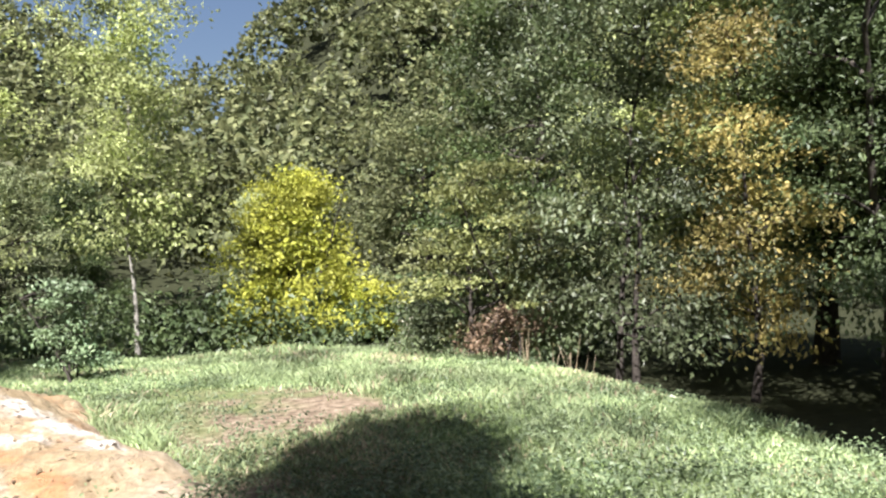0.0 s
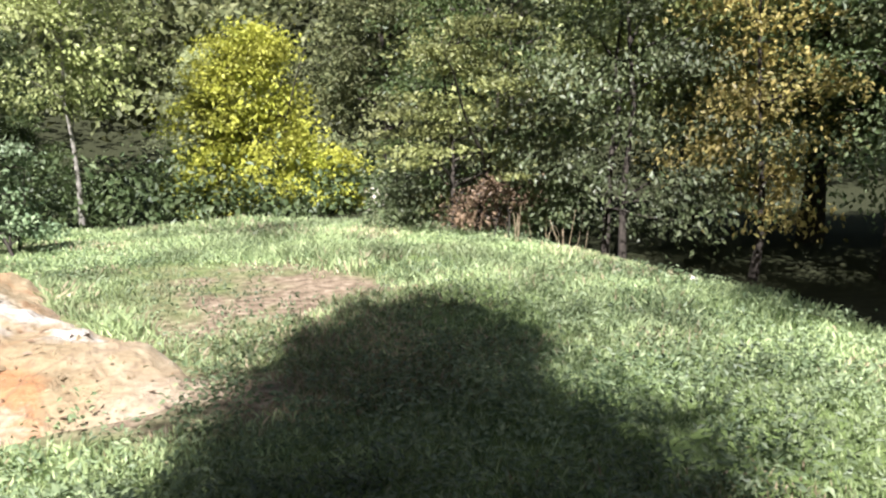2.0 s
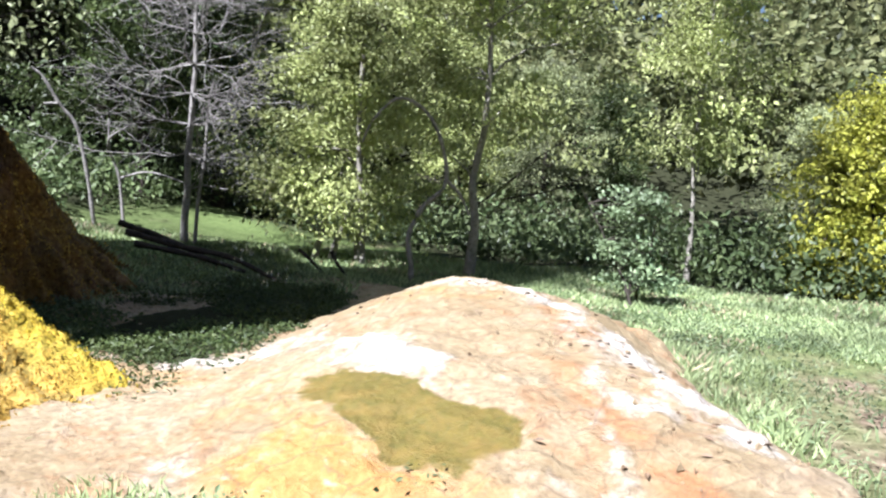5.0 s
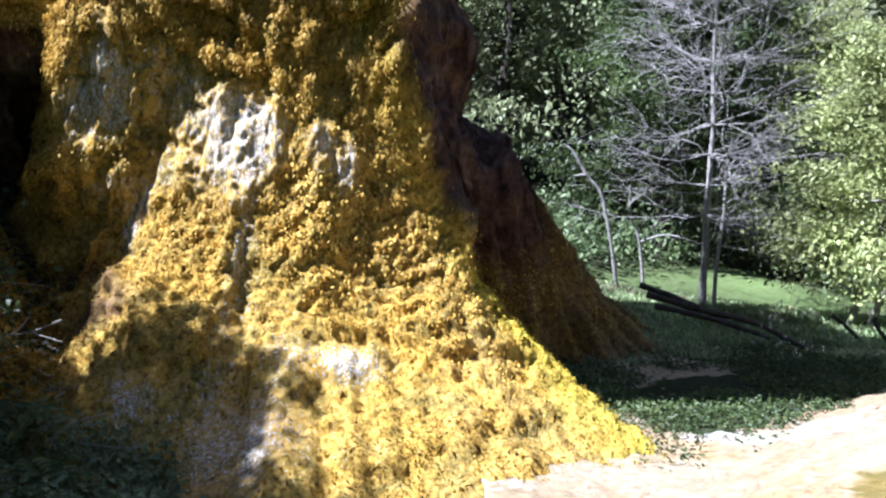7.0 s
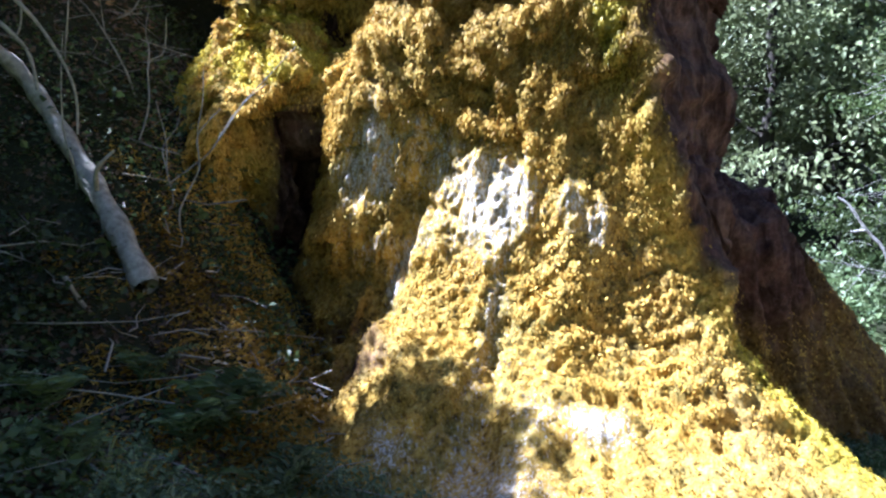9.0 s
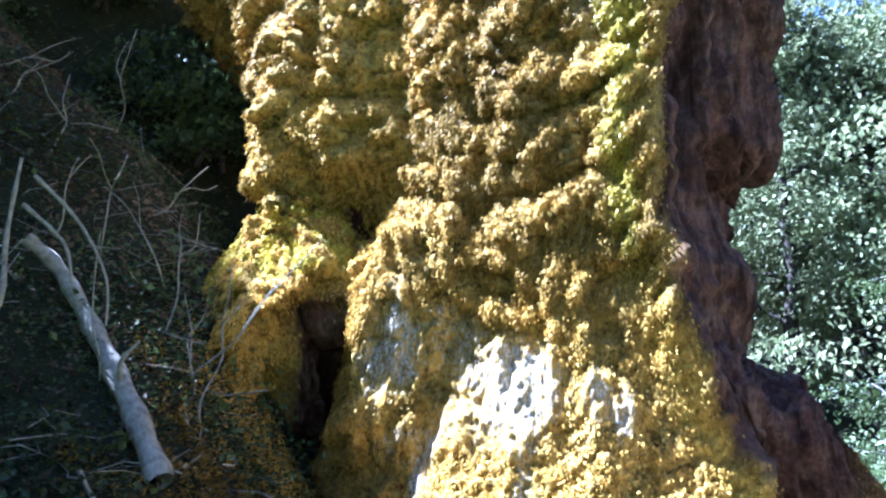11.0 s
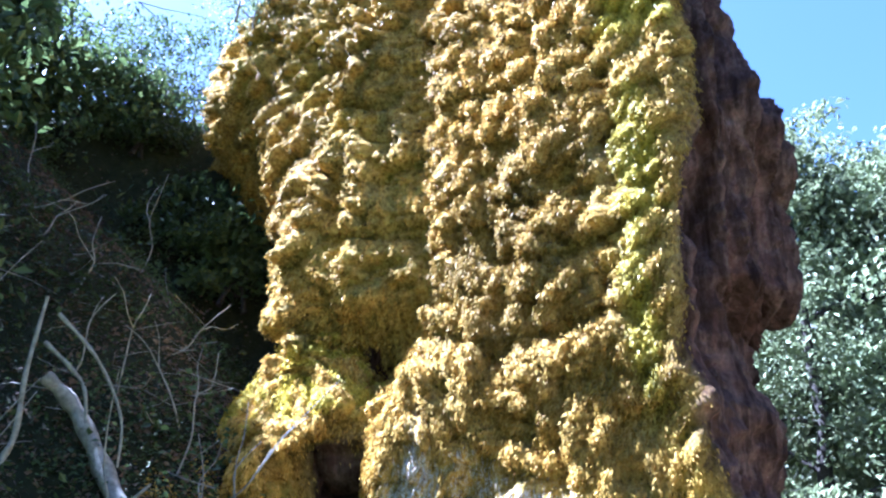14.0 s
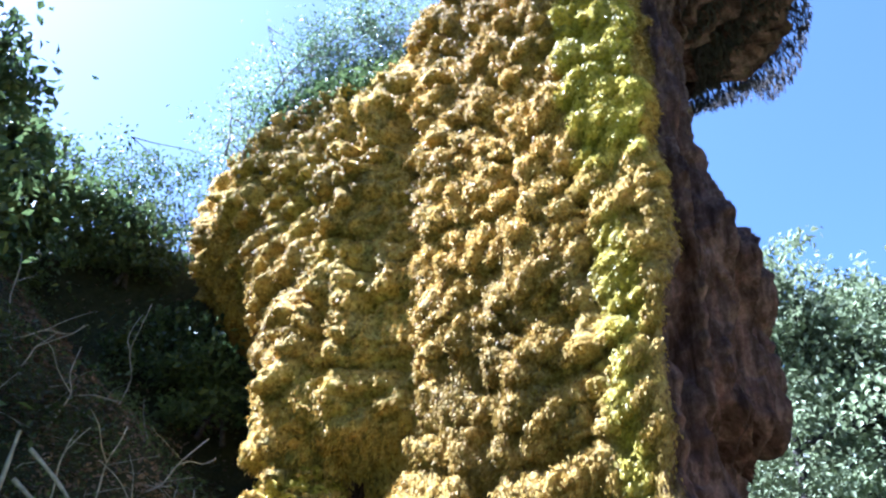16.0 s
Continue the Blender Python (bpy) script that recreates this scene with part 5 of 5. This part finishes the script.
# ---- grass ----
def grass():
    r = np.random.default_rng(3)
    n = 420000
    far = 1.8 + 14.5 * r.uniform(0, 1, n) ** 0.75
    yaw = np.radians(r.uniform(-42, 62, n))
    x, y = -0.8 - far * np.sin(yaw), 0.5 + far * np.cos(yaw)
    keep = ((mound_q(x, y) > 1.0 + 0.5 * fbm(x * 1.3, y * 1.3, 3, 81)) | ((x + 0.5 * (y - 7.4) < -7.2 + 1.6 * fbm(x * 1.6, y * 1.6, 3, 89)) & (y > 9.0 + 0.8 * fbm(x, y, 2, 90)) & (r.uniform(0, 1, n) < 0.45))) & (woodland(x, y) < r.uniform(0.1, 0.9, n))
    thin = bare_patch(x, y) * (0.6 + 0.8 * smooth_noise(x * 3, y * 3, 87))
    keep &= r.uniform(0, 1, n) > thin * 1.35
    keep &= smooth_noise(x * 0.9, y * 0.9, 83) + 0.6 * smooth_noise(x * 3, y * 3, 84) > r.uniform(0.2, 0.9, n)
    x, y = x[keep], y[keep]
    z = ground_height(x, y)
    m = len(x)
    tall = (0.035 + 0.1 * smooth_noise(x * 0.7, y * 0.7, 85) ** 1.5) * r.uniform(0.5, 1.6, m)
    a = r.uniform(0, 2 * np.pi, m)
    side = np.stack([np.cos(a), np.sin(a), 0 * a], -1)
    bend = np.stack([r.normal(size=m), r.normal(size=m), 0 * a], -1) * tall[:, None] * 0.45
    root = np.stack([x, y, z - 0.01], -1)
    w = (0.004 + 0.0008 * np.hypot(x, y - 1))[:, None]
    v = np.stack([root - side * w, root + side * w, root + bend * 0.45 + side * w * 0.7 + [0, 0, 1] * tall[:, None] * 0.6, root + bend + [0, 0, 1] * tall[:, None]], 1)
    me = mesh("grass", v.reshape(-1, 3), [np.arange(4 * m).reshape(-1, 4)], GRASS, False)
    tagged(new("grass", me), "rough sunlit meadow grass", "grass", "", "stuff")
    dry = r.choice(m, 16000, replace=False, p=(lambda w: w / w.sum())(smooth_noise(x * 1.3, y * 1.3, 88) ** 4 / (1 + np.hypot(x, y))))
    me = mesh("dry_grass", (v[dry] + np.array([0, 0, 0.006])).reshape(-1, 3), [np.arange(4 * len(dry)).reshape(-1, 4)], STRAW, False)
    tagged(new("dry_grass", me), "withered straw-coloured grass among the green", "grass", "", "stuff")
    # broad-leaved weeds between the blades
    n = 5200
    far = 2.2 + 11 * r.uniform(0, 1, n) ** 0.8
    yaw = np.radians(r.uniform(-40, 60, n))
    x, y = -0.8 - far * np.sin(yaw), 0.5 + far * np.cos(yaw)
    keep = (mound_q(x, y) > 1.0) & (woodland(x, y) < 0.6) & (smooth_noise(x * 0.8, y * 0.8, 86) + 0.6 * smooth_noise(x * 2.6, y * 2.6, 87) > 0.7)
    x, y = x[keep], y[keep]
    c = np.repeat(np.stack([x, y, ground_height(x, y) + 0.07], -1), 9, 0)
    off = r.normal(size=c.shape) * [0.06, 0.06, 0.03]
    v, q = leaf_arrays(c + off, off * [1, 1, 0.3] + r.normal(size=c.shape) * 0.03, 0.042, 0.022, r)
    # taller clumps in the shade and along the foot of the mound
    k = 420
    cx = np.concatenate([r.normal(size=300) * 1.3 + 0.2, r.normal(size=120) * 0.8 - 2.3])
    cy = np.concatenate([r.normal(size=300) * 1.0 + 4.7, r.normal(size=120) * 0.3 + 3.9])
    tall = r.uniform(0.08, 0.3, k)
    c = np.repeat(np.stack([cx, cy, ground_height(cx, cy)], -1), 24, 0)
    up = np.repeat(tall, 24) * r.uniform(0.25, 1, k * 24)
    off = r.normal(size=c.shape) * [0.07, 0.07, 0]
    v2, q2 = leaf_arrays(c + off + np.stack([0 * up, 0 * up, up], -1), off * 8 + r.normal(size=c.shape) * 0.3 + [0, 0, -0.1], 0.045, 0.022, r)
    v, q = np.concatenate([v, v2]), np.concatenate([q, q2 + len(v)])
    tagged(new("meadow_weeds", mesh("meadow_weeds", v, [q], WEED, False)), "low broad-leaved weeds in the meadow", "weeds", "", "stuff")


grass()


def grass_clumps():
    """Pale arching blades on the foot of the bank."""
    r = np.random.default_rng(33)
    for yaw, far in ((110.5, 5.0), (109.8, 4.7), (107.3, 4.6), (108.6, 4.8), (112.5, 4.9)):
        x, y = from_eye(yaw, far, HERE)
        ob = thing("grass_clump", rooted(x, y), "clump of pale arching grass blades on the bank", "grass clump", "grass clumps of the bank")
        h = Heap()
        for k in range(22):
            a, reach, high = r.uniform(0, 2 * np.pi), r.uniform(0.1, 0.28), r.uniform(0.15, 0.32)
            t = np.linspace(0, 1, 6)[:, None]
            line = np.array([math.cos(a), math.sin(a), 0]) * reach * t**1.4 + np.array([0, 0, 1]) * high * (t * 1.8 - t**2 * 1.15)
            side = np.array([-math.sin(a), math.cos(a), 0]) * 0.007 * (1 - t * 0.85)
            h.add(np.concatenate([line - side, line + side]), [[i, i + 1, i + 7, i + 6] for i in range(5)])
        tagged(part("blades", h.mesh("blades", LEAF_LIME, False), ob), kind="stuff")


grass_clumps()


def water_drops():
    """Drops falling from the overhang to the mound."""
    r = np.random.default_rng(44)
    n = 110
    yaw = np.radians(46.8 + r.normal(size=n) * 1.1)
    far = 7.6 + r.normal(size=n) * 0.25
    p = np.column_stack([HERE[0] - far * np.sin(yaw), HERE[1] + far * np.cos(yaw), 0.35 + 3.0 * r.uniform(0, 1, n) ** 1.6])
    s_ = 0.009 * r.uniform(0.6, 1.4, n)[:, None, None]
    shape = np.array([(1, 0, 0), (0, 1, 0), (-1, 0, 0), (0, -1, 0), (0, 0, 2.6), (0, 0, -1.6)]) * s_
    v = (p[:, None] + shape).reshape(-1, 3)
    f = np.array([(0, 1, 4), (1, 2, 4), (2, 3, 4), (3, 0, 4), (1, 0, 5), (2, 1, 5), (3, 2, 5), (0, 3, 5)])
    f = (f[None] + 6 * np.arange(n)[:, None, None]).reshape(-1, 3)
    tagged(new("water_drops", mesh("water_drops", v, [f], WATER, True)), "clear water drops falling onto the lime mound", "water drops", "", "stuff")


water_drops()
